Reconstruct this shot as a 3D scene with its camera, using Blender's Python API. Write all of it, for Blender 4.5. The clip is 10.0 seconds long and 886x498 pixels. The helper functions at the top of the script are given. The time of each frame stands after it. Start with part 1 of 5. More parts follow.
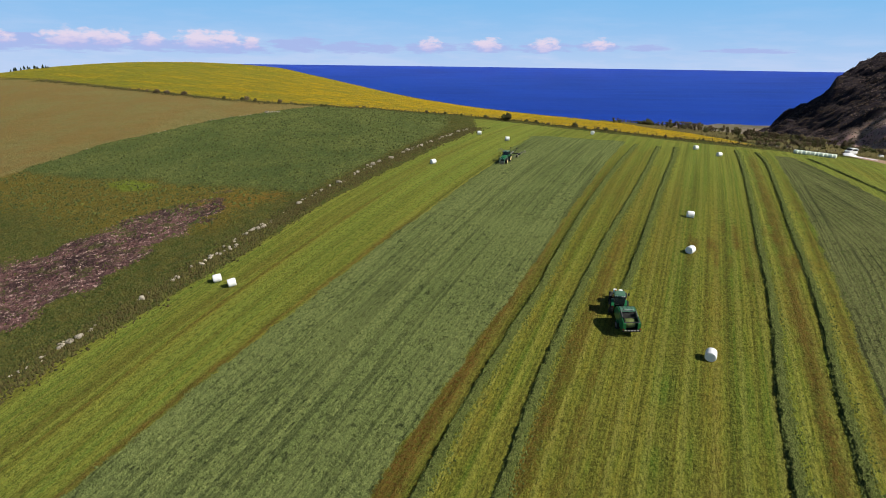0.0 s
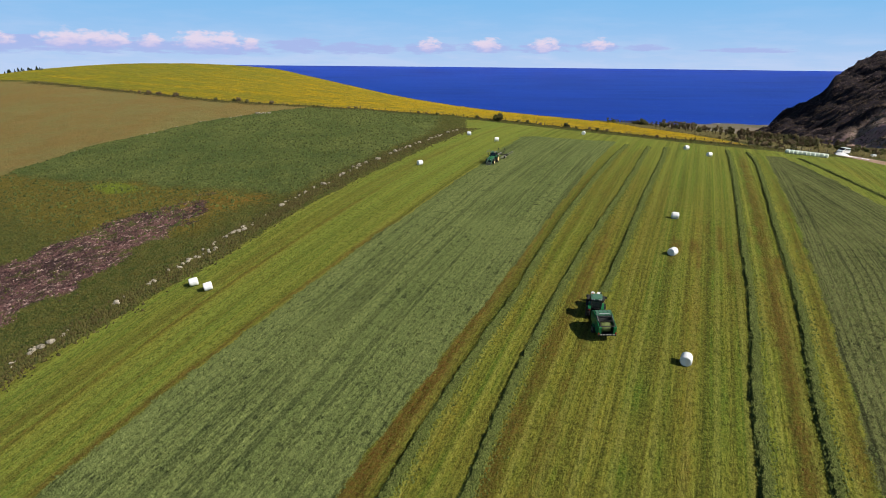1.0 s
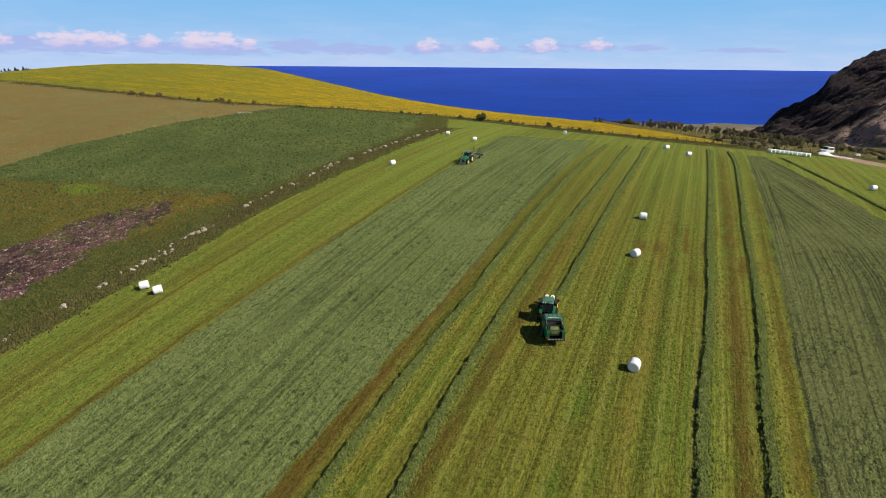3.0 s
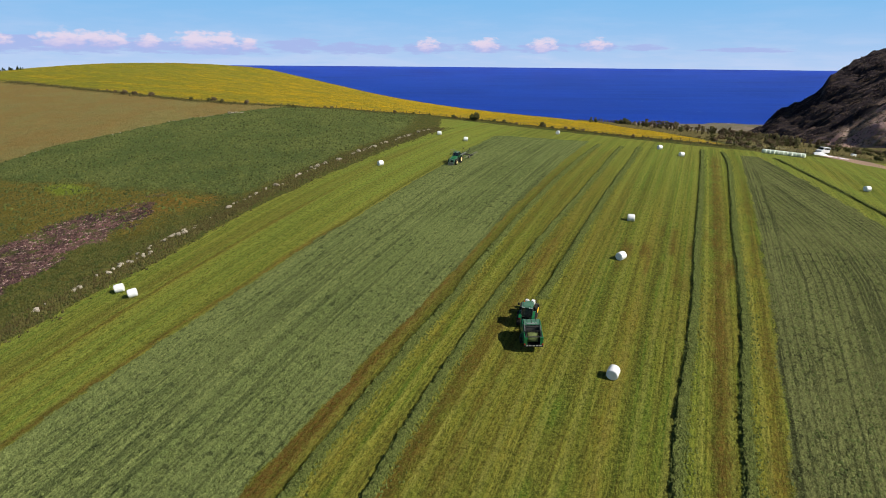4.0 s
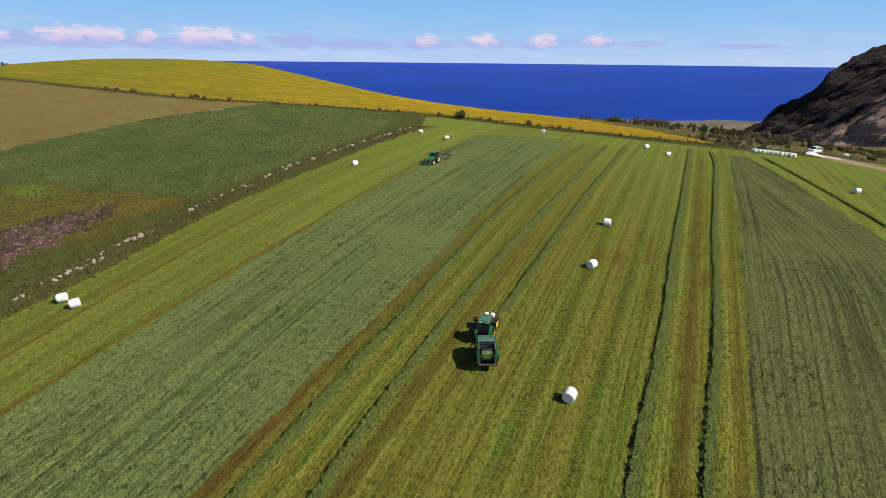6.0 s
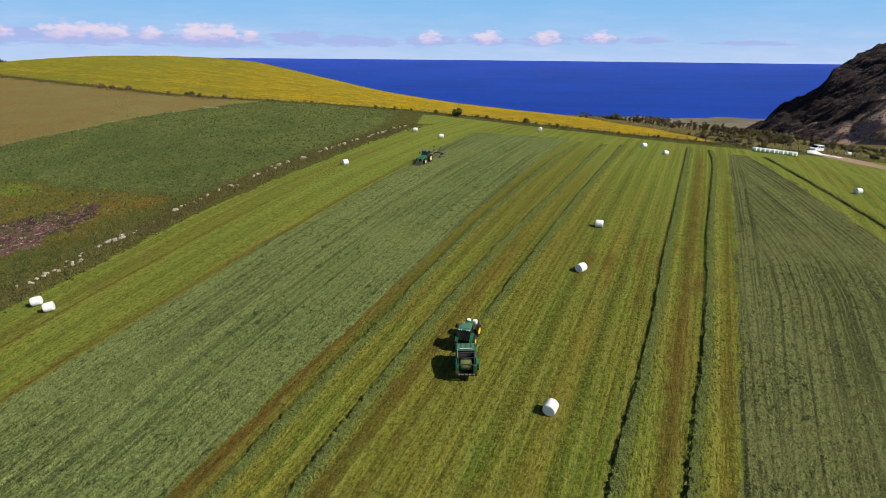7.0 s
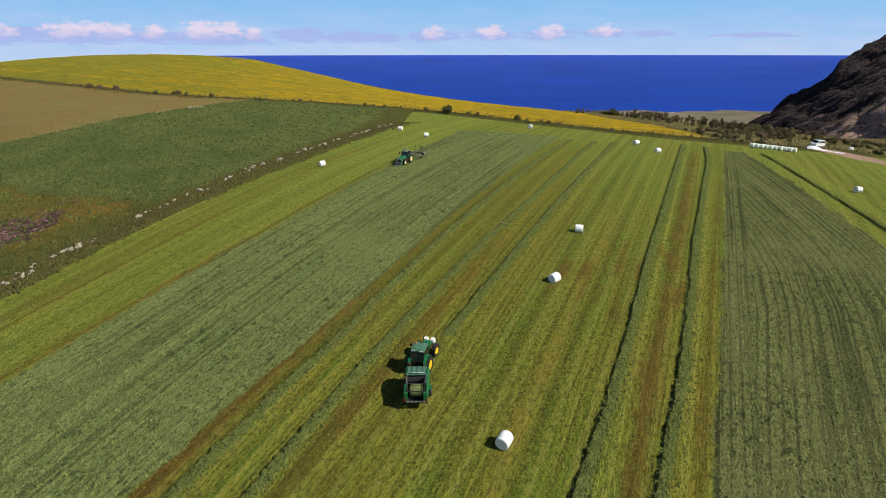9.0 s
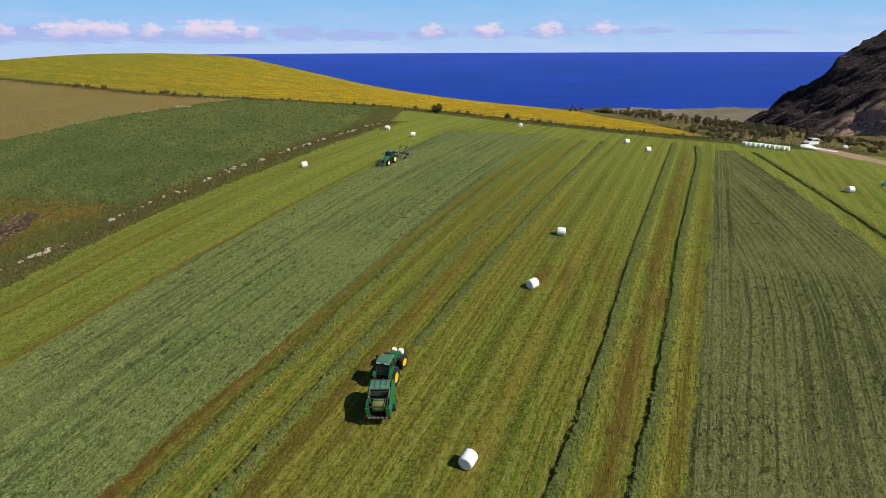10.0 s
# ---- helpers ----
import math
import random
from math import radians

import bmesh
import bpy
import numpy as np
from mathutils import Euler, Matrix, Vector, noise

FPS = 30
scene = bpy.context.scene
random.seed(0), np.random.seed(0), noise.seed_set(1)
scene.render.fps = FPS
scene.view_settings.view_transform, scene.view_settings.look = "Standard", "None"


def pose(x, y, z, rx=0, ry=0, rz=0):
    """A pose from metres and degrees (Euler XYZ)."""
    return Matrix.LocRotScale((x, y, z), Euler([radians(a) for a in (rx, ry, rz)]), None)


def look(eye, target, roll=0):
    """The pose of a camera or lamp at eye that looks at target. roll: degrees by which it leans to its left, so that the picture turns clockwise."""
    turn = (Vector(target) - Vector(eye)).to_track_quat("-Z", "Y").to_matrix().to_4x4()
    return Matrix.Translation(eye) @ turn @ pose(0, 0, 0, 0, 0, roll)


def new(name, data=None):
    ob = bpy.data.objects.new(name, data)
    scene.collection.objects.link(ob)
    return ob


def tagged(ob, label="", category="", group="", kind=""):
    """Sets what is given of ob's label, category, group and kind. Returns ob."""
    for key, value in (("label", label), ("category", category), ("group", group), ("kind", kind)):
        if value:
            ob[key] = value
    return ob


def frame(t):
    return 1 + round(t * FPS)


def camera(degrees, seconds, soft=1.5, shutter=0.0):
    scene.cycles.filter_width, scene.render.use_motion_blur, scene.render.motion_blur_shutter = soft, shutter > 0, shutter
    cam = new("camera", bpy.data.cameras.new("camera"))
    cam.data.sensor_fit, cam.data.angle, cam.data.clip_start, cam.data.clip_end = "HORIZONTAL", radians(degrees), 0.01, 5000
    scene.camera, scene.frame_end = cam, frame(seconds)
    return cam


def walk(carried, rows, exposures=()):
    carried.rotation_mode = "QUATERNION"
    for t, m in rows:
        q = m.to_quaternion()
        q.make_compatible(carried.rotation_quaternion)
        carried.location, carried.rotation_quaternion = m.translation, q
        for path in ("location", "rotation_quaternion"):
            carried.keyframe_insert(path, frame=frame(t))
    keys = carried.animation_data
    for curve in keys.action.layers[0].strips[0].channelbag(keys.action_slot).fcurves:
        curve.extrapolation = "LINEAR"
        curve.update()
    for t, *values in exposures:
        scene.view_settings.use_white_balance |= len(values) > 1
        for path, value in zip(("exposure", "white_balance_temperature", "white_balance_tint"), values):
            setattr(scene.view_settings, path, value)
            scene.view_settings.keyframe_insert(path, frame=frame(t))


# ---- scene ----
# camera: seconds, eye, yaw, pitch, lean to the left
cam = camera(76.8, 10.0, soft=0.5)
PATH = [
    (0.0, 0.00, 0.00, 26.60, -0.000, -18.373, 0.750),
    (0.5, 1.61, 0.56, 26.61, 0.045, -18.382, 0.630),
    (1.0, 3.26, 1.09, 26.64, 0.044, -18.339, 0.551),
    (1.5, 4.91, 1.62, 26.71, 0.022, -18.311, 0.481),
    (2.0, 6.53, 2.05, 26.63, -0.017, -18.304, 0.465),
    (2.5, 8.10, 2.49, 26.41, -0.028, -18.295, 0.474),
    (4.0, 12.36, 4.85, 26.15, 0.012, -18.331, 0.494),
    (4.5, 13.74, 5.95, 26.17, 0.046, -18.392, 0.542),
    (5.0, 15.14, 7.05, 26.23, -0.024, -18.464, 0.560),
    (5.5, 16.40, 8.21, 26.36, -0.114, -18.574, 0.554),
    (7.0, 20.19, 11.81, 26.36, 0.293, -18.983, 0.565),
    (7.5, 21.41, 13.09, 26.40, 0.510, -19.122, 0.407),
    (8.0, 22.70, 14.36, 26.45, 0.715, -19.252, 0.225),
    (8.5, 24.07, 15.61, 26.49, 0.846, -19.360, 0.039),
    (9.0, 25.47, 16.94, 26.52, 0.908, -19.420, -0.061),
    (9.5, 26.99, 18.27, 26.53, 0.931, -19.530, -0.111),
    (10.0, 28.54, 19.52, 26.55, 0.839, -19.618, -0.249),
]
walk(cam, [(t, pose(x, y, z, 90 + pitch, 0, yaw) @ pose(0, 0, 0, 0, 0, lean)) for t, x, y, z, yaw, pitch, lean in PATH])

# ---- light ----
SUN_DIR = Vector((0.90, -0.40, 0.88)).normalized()     # towards the sun
world = bpy.data.worlds.new("sky")
scene.world = world
world.use_nodes = True
wn = world.node_tree
sky = wn.nodes.new("ShaderNodeTexSky")
sky.sky_type = "NISHITA"
sky.sun_disc = False
sky.sun_elevation = math.asin(SUN_DIR.z)
sky.sun_rotation = math.atan2(SUN_DIR.x, SUN_DIR.y)
sky.air_density, sky.dust_density, sky.ozone_density = 1.0, 0.3, 2.0
wn.links.new(sky.outputs["Color"], wn.nodes["Background"].inputs["Color"])
wn.nodes["Background"].inputs["Strength"].default_value = 0.05
sun = new("sun", bpy.data.lights.new("sun", "SUN"))
sun.data.energy, sun.data.angle, sun.data.color = 5.9, radians(0.53), (1.0, 0.95, 0.86)
sun.matrix_world = look((0, 0, 0), -SUN_DIR)
scene.view_settings.exposure = 0.0


# ---- helpers of this place ----
def part(name, bm, material, parent=None, label=""):
    me = bpy.data.meshes.new(name)
    bm.to_mesh(me)
    bm.free()
    me.materials.append(material)
    ob = new(name, me)
    ob.parent = parent
    if label:
        ob["label"] = label
    return ob


def empty(name, m, label, category, group=""):
    ob = new(name)
    ob.empty_display_size = 0.3
    ob.matrix_world = m
    return tagged(ob, label, category, group)


def add_box(bm, size, centre, rot=(0, 0, 0), bevel=0.0):
    """A box, bevelled, into bm."""
    geo = bmesh.ops.create_cube(bm, size=1.0)
    vs = geo["verts"]
    bmesh.ops.scale(bm, vec=size, verts=vs)
    if bevel > 0:
        es = list({e for v in vs for e in v.link_edges})
        out = bmesh.ops.bevel(bm, geom=es, offset=bevel, segments=2, affect="EDGES", profile=0.6)
        vs = list({v for f in out["faces"] for v in f.verts} | {v for v in vs if v.is_valid})
    m = Matrix.Translation(centre) @ Euler([radians(a) for a in rot]).to_matrix().to_4x4()
    bmesh.ops.transform(bm, matrix=m, verts=vs)
    return vs


def add_tube(bm, a, b, r, r2=None, seg=12):
    """A capped rod from a to b into bm."""
    a, b = Vector(a), Vector(b)
    d = b - a
    m = Matrix.Translation((a + b) / 2) @ d.to_track_quat("Z", "Y").to_matrix().to_4x4()
    return bmesh.ops.create_cone(bm, cap_ends=True, segments=seg, radius1=r, radius2=r if r2 is None else r2,
                                 depth=d.length, matrix=m)["verts"]


def add_lathe(bm, profile, seg=24, m=Matrix()):
    """A profile of (radius, z) turned about z, into bm."""
    rings = []
    for r, z in profile:
        rings.append([bm.verts.new(m @ Vector((r * math.cos(a), r * math.sin(a), z)))
                      for a in (2 * math.pi * i / seg for i in range(seg))])
    for lo, hi in zip(rings, rings[1:]):
        for i in range(seg):
            bm.faces.new((lo[i], lo[(i + 1) % seg], hi[(i + 1) % seg], hi[i]))
    for ring, flip in ((rings[0], True), (rings[-1], False)):
        bm.faces.new(ring[::-1] if flip else ring)


def add_prism(bm, outline, axis, lo, hi):
    """An outline of 2D points pushed along an axis ('x' or 'y') from lo to hi, into bm."""
    def place(p, k):
        return (k, p[0], p[1]) if axis == "x" else (p[0], k, p[1])
    a = [bm.verts.new(place(p, lo)) for p in outline]
    b = [bm.verts.new(place(p, hi)) for p in outline]
    n = len(outline)
    bm.faces.new(a)
    bm.faces.new(b[::-1])
    for i in range(n):
        bm.faces.new((a[i], b[i], b[(i + 1) % n], a[(i + 1) % n]))
    bmesh.ops.recalc_face_normals(bm, faces=list({f for v in a + b for f in v.link_faces}))
    return a + b


def smooth(ob, angle=40):
    ob.data.shade_smooth()
    ob.data.set_sharp_from_angle(angle=radians(angle))
    return ob


class Nodes:
    """Short hands for a node material."""
    def __init__(self, name, rough=0.8, metal=0.0, spec=0.3):
        self.mat = bpy.data.materials.new(name)
        self.mat.use_nodes = True
        self.tree = self.mat.node_tree
        self.bsdf = self.tree.nodes["Principled BSDF"]
        self.bsdf.inputs["Roughness"].default_value = rough
        self.bsdf.inputs["Metallic"].default_value = metal
        self.bsdf.inputs["Specular IOR Level"].default_value = spec

    def node(self, kind, **inputs):
        n = self.tree.nodes.new("ShaderNode" + kind)
        for key, value in inputs.items():
            self.put(n.inputs[key.replace("_", " ")], value)
        return n

    def put(self, socket, value):
        if isinstance(value, bpy.types.NodeSocket):
            self.tree.links.new(value, socket)
        elif hasattr(value, "__len__") and len(value) == 3 and socket.type == "RGBA":
            socket.default_value = (*value, 1)
        else:
            socket.default_value = value

    def coords(self, scale=(1, 1, 1), turn=0.0, kind="Object"):
        c = self.node("TexCoord")
        m = self.node("Mapping")
        m.inputs["Rotation"].default_value = (0, 0, turn)
        self.put(m.inputs["Vector"], c.outputs[kind])
        w = self.node("VectorMath")
        w.operation = "MULTIPLY"
        w.inputs[1].default_value = scale
        self.put(w.inputs[0], m.outputs["Vector"])
        return w.outputs["Vector"]

    def noise(self, vector, scale, detail=3.0, rough=0.55, lo=0.35, hi=0.65):
        n = self.node("TexNoise", Scale=scale, Detail=detail, Roughness=rough)
        if vector is not None:
            self.put(n.inputs["Vector"], vector)
        r = self.node("MapRange")
        r.inputs["From Min"].default_value, r.inputs["From Max"].default_value = lo, hi
        self.put(r.inputs["Value"], n.outputs["Fac"])
        return r.outputs["Result"]

    def mix(self, fac, a, b, blend="MIX"):
        n = self.tree.nodes.new("ShaderNodeMix")
        n.data_type, n.blend_type = "RGBA", blend
        n.clamp_factor = True
        self.put(n.inputs[0], fac)
        self.put(n.inputs[6], a)
        self.put(n.inputs[7], b)
        return n.outputs[2]

    def math(self, op, a, b=0.0):
        n = self.tree.nodes.new("ShaderNodeMath")
        n.operation = op
        self.put(n.inputs[0], a)
        self.put(n.inputs[1], b)
        return n.outputs[0]

    def attribute(self, name):
        n = self.tree.nodes.new("ShaderNodeAttribute")
        n.attribute_name = name
        return n.outputs["Fac"]

    def colour(self, value):
        self.put(self.bsdf.inputs["Base Color"], value)
        return self

    def bump(self, height, strength=0.4, distance=0.05):
        b = self.node("Bump", Strength=strength, Distance=distance, Height=height)
        self.put(self.bsdf.inputs["Normal"], b.outputs["Normal"])
        return self


def lin(r, g, b):
    """A colour given as 0 to 255 in sRGB, made linear."""
    return tuple((v / 255 / 12.92 if v < 10 else ((v / 255 + 0.055) / 1.055) ** 2.4) for v in (r, g, b))

# ---- lie of the land ----
K = 1.33                                                 # metres to a unit of the plan
LEAN = 0.44                                              # the swaths run x = LEAN * (y - 33) + s
FORM = (2.156, 2.782, 8.203, -6.965, -8.918, -5.675, 0.695, 6.844, -0.363, -0.57, 0.331, -2.08, 0.578)
SEA = -85.0                                              # in units of the plan, like all edges below


def brow(x):
    """Where the land turns down to the sea."""
    return np.interp(x, (-3000, -300, -190, -140, -105, -46, 16, 52, 90, 115, 140, 3000),
                     (250, 318, 344, 364, 364, 318, 256, 205, 176, 152, 148, 140))


def shoreline(x):
    return 1078 - 14 * np.sin(x / 31) - 9 * np.sin(x / 13 + 1)


def height(x, y):
    """The land's height in metres at places in metres."""
    x, y = np.asarray(x, float) / K, np.asarray(y, float) / K
    yb = brow(x)
    low = -130 - 0.6 * np.clip(y - 150, 0, 170)
    u = np.clip(x, low, 135) / 100
    v = (np.clip(y, 10, yb) - 100) / 100
    terms = (1, u, v, u * u, u * v, v * v, u ** 3, u * u * v, u * v * v, v ** 3, u * v ** 3, u * u * v * v, v ** 4)
    z = sum(c * t for c, t in zip(FORM, terms))
    z = z - 0.002 * np.clip(-180 - x, 0, 80) ** 2 * np.clip((y - 120) / 100, 0, 1)
    z = z + 1.3 * np.exp(-((x + 150) / 75) ** 2 - ((y - 352) / 50) ** 2)
    s = np.maximum(0, y - yb)
    z = z - np.where(s < 170, 0.0016 * s * s, 46.2 + 0.54 * (s - 170))
    shore = SEA + 1.6 - np.clip((y - shoreline(x)) / 8, -0.6, 12)
    return K * np.maximum(z, np.where(y > 300, shore, -90))


def ground_at(x, y):
    return float(height(x, y))


def on_ground(x, y, turn=0.0, sink=0.0):
    """A pose upon the land at a place of the plan, tipped with its slope; turn: degrees about its up."""
    x, y = x * K, y * K
    d = 0.8
    n = Vector((ground_at(x - d, y) - ground_at(x + d, y), ground_at(x, y - d) - ground_at(x, y + d), 2 * d)).normalized()
    tip = Vector((0, 0, 1)).rotation_difference(n).to_matrix().to_4x4()
    return Matrix.Translation((x, y, ground_at(x, y) - sink)) @ tip @ pose(0, 0, 0, 0, 0, turn)


def lumps(x, y, size, seed=0.0):
    """Smooth noise of about -1 to 1 over arrays, with waves of about that size."""
    x, y = np.asarray(x, float) / size, np.asarray(y, float) / size
    rng = np.random.default_rng(int(seed * 100) + 7)
    table = rng.random((64, 64)) * 2 - 1
    xi, yi = np.floor(x).astype(int), np.floor(y).astype(int)
    fx, fy = x - xi, y - yi
    fx, fy = fx * fx * (3 - 2 * fx), fy * fy * (3 - 2 * fy)
    a, b = table[xi % 64, yi % 64], table[(xi + 1) % 64, yi % 64]
    c, d = table[xi % 64, (yi + 1) % 64], table[(xi + 1) % 64, (yi + 1) % 64]
    return (a * (1 - fx) + b * fx) * (1 - fy) + (c * (1 - fx) + d * fx) * fy


def step(v, width):
    return np.clip(v / width + 0.5, 0, 1)


# edges of the fields: sideways place s against y
def across(x, y):
    return x - LEAN * (y - 33)


def edge_left(y):
    return np.interp(y, (20, 43, 48, 52, 58, 64, 69, 85, 91, 103, 122, 135, 150, 170), (-49, -44.8, -43.5, -42.4, -41.4, -40.3, -39.9, -40.2, -39.5, -38.7, -38.7, -39.3, -43.4, -52))


def edge_hay_left(y):
    return np.interp(y, (20, 39, 58, 75, 100, 135), (-26.5, -24.8, -23.3, -22, -21.6, -23.5))


def edge_hay_right(y):
    return np.interp(y, (20, 33, 42, 59, 78, 128), (-3.3, -2.9, -2.3, -1.5, -1.4, -1.1))


def edge_hay_east(y):
    return np.interp(y, (20, 39, 49, 64, 82, 105, 120), (31.0, 31.7, 31.9, 32.1, 32.4, 32.4, 32.7))


def swath_east_x(y):
    return 64 + 0.118 * y + 0.9 * np.sin(y / 17)


def east_rows(x, y):
    """Place across the rows of the drier strip, in units of the plan: they bend towards the far end, but for a belt along its edge."""
    bend = np.interp(y, (20, 40, 58, 66, 74, 90, 130), (-22.2, -12.2, -3.2, 0, 2.0, 4.8, 11.6))
    s = across(x, y)
    return np.where(s - edge_hay_east(y) < 2.6 + 0.3 * np.sin(y / 5), s, x - bend)


def fence_y(x):
    return np.interp(x, (-260, -166, -107, -78, -58, -40, -19, 3, 19, 35, 48, 65, 80, 130),
                     (262, 236, 209, 195, 187, 184, 180, 173, 166, 154, 147, 139, 136, 132))


def cross_x(y):
    """The low bank between the heath field and the pasture."""
    return np.interp(y, (90, 118, 129.6, 138, 145.5, 157, 168, 182), (-130, -89.5, -83.2, -74.6, -69.6, -60.2, -51.9, -41))


def zones(x, y):
    """How much of each cover lies at each place (metres)."""
    x, y = x / K, y / K
    wob = 0.35 * lumps(x, y, 2.2, 1) + 0.25 * lumps(x, y, 0.8, 2)
    s = across(x, y)
    fy = fence_y(x)
    inner = step(s - edge_left(y) + wob, 0.8) * step(fy - 4.0 - y + wob, 1.0)
    hay = step(s - edge_hay_left(y) + wob, 0.5) * step(edge_hay_right(y) - s + wob * 0.5, 0.4) * step(135 - 0.2 * (x - 20) + wob * 2 - y, 1.0)
    east = step(s - edge_hay_east(y) + wob * 0.6, 0.5) * step(swath_east_x(y) - 3.3 - x + wob, 0.6) * step(123 - y + wob, 1.5)
    hay = np.maximum(hay, east)
    drift = 0.02 * (y - 48)
    fresh = step(-23.6 - s, 1.5) * (0.3 + 0.35 * step(y - 84, 44) + 0.4 * lumps(s, y * 0.05, 2.2, 17) + 0.5 * step(1.3 - np.abs(s + 26.8 - drift), 1.2)
                                    + 0.45 * step(1.6 - np.abs(s + 31.0 - drift), 1.2) + 0.6 * step(0.7 - np.abs(s + 41.0 - drift), 0.6) + 0.3 * step(0.4 - np.abs(s + 38.2 - drift), 0.4))
    fresh = np.maximum(fresh, 0.6 * step(1.6 - (s - edge_left(y)) + wob, 1.2))
    fresh = np.maximum(fresh, (0.6 + 0.4 * lumps(s, y * 0.03, 0.9, 29)) * step(y - 86 + 6 * lumps(x, y, 9, 20), 60))
    soil = step(s - edge_hay_right(y) + wob * 0.3, 0.3) * (0.35 + 0.65 * step(-1.0 - s + wob * 0.5, 0.7)) * step(0.1 - s + wob * 0.3, 0.5) * step(126 - y, 4)
    soil = np.maximum(soil, 0.85 * step(0.45 - np.abs(s - edge_hay_left(y) + 0.5) + 0.5 * wob, 0.5) * step(74 - y, 10))
    soil = np.maximum(soil, 0.55 * step(0.5 - np.abs(s - edge_hay_east(y) + 0.8) + wob, 0.7) * step(104 - y, 20))
    soil = np.maximum(soil, 0.8 * step(0.7 - np.abs(s - 27.1) + wob, 0.8) * step(118 - y, 14))
    soil = np.maximum(soil, 0.7 * step(0.75 - np.abs(s - 7.1 + 0.03 * (50 - y)) + wob, 0.8) * step(76 - y, 20))
    soil = np.maximum(soil, 0.45 * step(0.6 - np.abs(s - 9.6) + wob, 0.8) * step(54 - y, 5))
    beyond = x - swath_east_x(y)
    fresh = np.where(beyond > -3, 0.55 + 0.5 * lumps(beyond, y * 0.03, 1.1, 37), fresh)
    lane = 0.02 * (y - 48)                                   # the west strip's lanes drift a little
    soil = np.maximum(soil, 0.75 * step(0.3 - np.abs(s + 33.6 - lane) + 0.5 * wob, 0.4) * step(96 - y, 24))
    soil = np.maximum(soil, (0.42 + 0.25 * lumps(s, y * 0.06, 0.7, 27)) * step(1.3 - np.abs(s + 35.9 - lane) + wob, 1.0) * step(120 - y, 24))
    soil = np.maximum(soil, 0.4 * step(0.9 - np.abs(s + 43.6 - lane - 2.2 * step(y - 56, 20)) + wob, 0.8) * step(80 - y, 16))
    soil = np.maximum(soil, 0.3 * step(0.35 - np.abs(s + 29.3 - lane) + 0.5 * wob, 0.5) * step(110 - y, 24))
    soil = np.maximum(soil, 0.4 * step(0.5 - np.abs(s - 19.2) + wob, 0.8) * step(80 - y, 20))
    soil = np.maximum(soil, 0.85 * step(1 - ((x - 36) / 9) ** 2 - ((y - 64) / 9) ** 2, 0.8) * np.clip(1.6 * lumps(s, y * 0.16, 0.8, 19) - 0.1, 0, 1))
    soil = np.maximum(soil, 0.42 * step(11 - np.abs(s - 4.5), 6) * step(y - 62, 20) * step(122 - y, 10) * np.clip(0.5 + lumps(s, y * 0.05, 1.1, 18), 0, 1))
    flower = step(y - fy - 3.5 + wob * 2, 3) * step(75 - x + 0.06 * (y - 150) + 4 * lumps(x, y, 9, 3), 6)
    west = 1 - step(s + 42, 8)
    bank = step(y - fy, 2)
    heath = step(cross_x(y) - x + wob, 1.2) * (1 - bank)
    pasture = (1 - heath) * (1 - bank) * step(edge_left(y) - 7.5 - s + wob, 3) * step(y - 97 + 0.42 * (x + 42) + 1.6 * lumps(x, y, 6, 5) + wob, 3) * step(y - 60, 5)
    olive = (1 - bank) * (1 - pasture) * step(edge_left(y) - 9 - s + 2 * lumps(x, y, 7, 8), 6) * step(y - 79 - 0.45 * (-x - 45) + 4 * lumps(x, y, 9, 6), 6)
    heath = heath * step(y - 112 + 4 * lumps(x, y, 12, 9), 10)
    p = (x + 53) * 0.55 + (y - 65) * 0.83
    q = (x + 53) * 0.83 - (y - 65) * 0.55
    purple = step(1 - ((p - 2) / 25) ** 2 - ((q - 1.2) / 8.8) ** 2 + 0.4 * lumps(x, y, 4, 7) + 0.3 * lumps(x, y, 1.5, 8), 0.5)
    purple = np.maximum(purple, step(-58 - x, 4) * step(72 - y, 6)) * west
    rust = step(1 - ((x + 31) / 7) ** 2 - ((y - 87) / 3) ** 2 + 0.8 * lumps(x, y, 3, 4), 1.2) * west
    lime = step(1 - (((x + 56) * 0.9 - (y - 99.6) * 0.4) / 6.5) ** 2 - (((x + 56) * 0.4 + (y - 99.6) * 0.9) / 2.2) ** 2 + 0.9 * lumps(x, y, 3, 4), 1.0)
    road = step(3.4 - np.abs((x - 100) - 0.25 * (134 - y) * 0 + 0.35 * (y - 134) + 1.2 * lumps(x, y, 5, 2)), 2.0) * step(y - 90, 20) * step(138 - y, 4)
    lime = np.maximum(lime * (1 - bank) * 0.8, 0.8 * step(1.0 - np.abs(y - 142.5 + 0.06 * (x - 110) + 0.6 * lumps(x, y, 6, 5)), 1.0) * step(x - 103, 3))
    return dict(mown=inner, row=K * east_rows(x, y), hay=hay * inner, soil=soil * inner, fresh=np.clip(fresh, 0, 1), east=east, flower=flower, heath=heath, pasture=pasture, olive=olive,
                purple=purple, rust=rust, lime=lime, road=road * step(x - 84, 6), shore=step(y - 520, 120), surf=step(16 - np.abs(y - shoreline(x) + 4), 10))


def spaced(lo, hi, fine_lo, fine_hi, d, growth):
    """Places along an axis: d apart in the middle, growing outwards."""
    mid = np.arange(fine_lo, fine_hi + d / 2, d)
    out, v, g = [], fine_hi, d
    while v < hi:
        g *= growth
        v += g
        out.append(v)
    back, v, g = [], fine_lo, d
    while v > lo:
        g *= growth
        v -= g
        back.append(v)
    return np.array(back[::-1] + list(mid) + out)


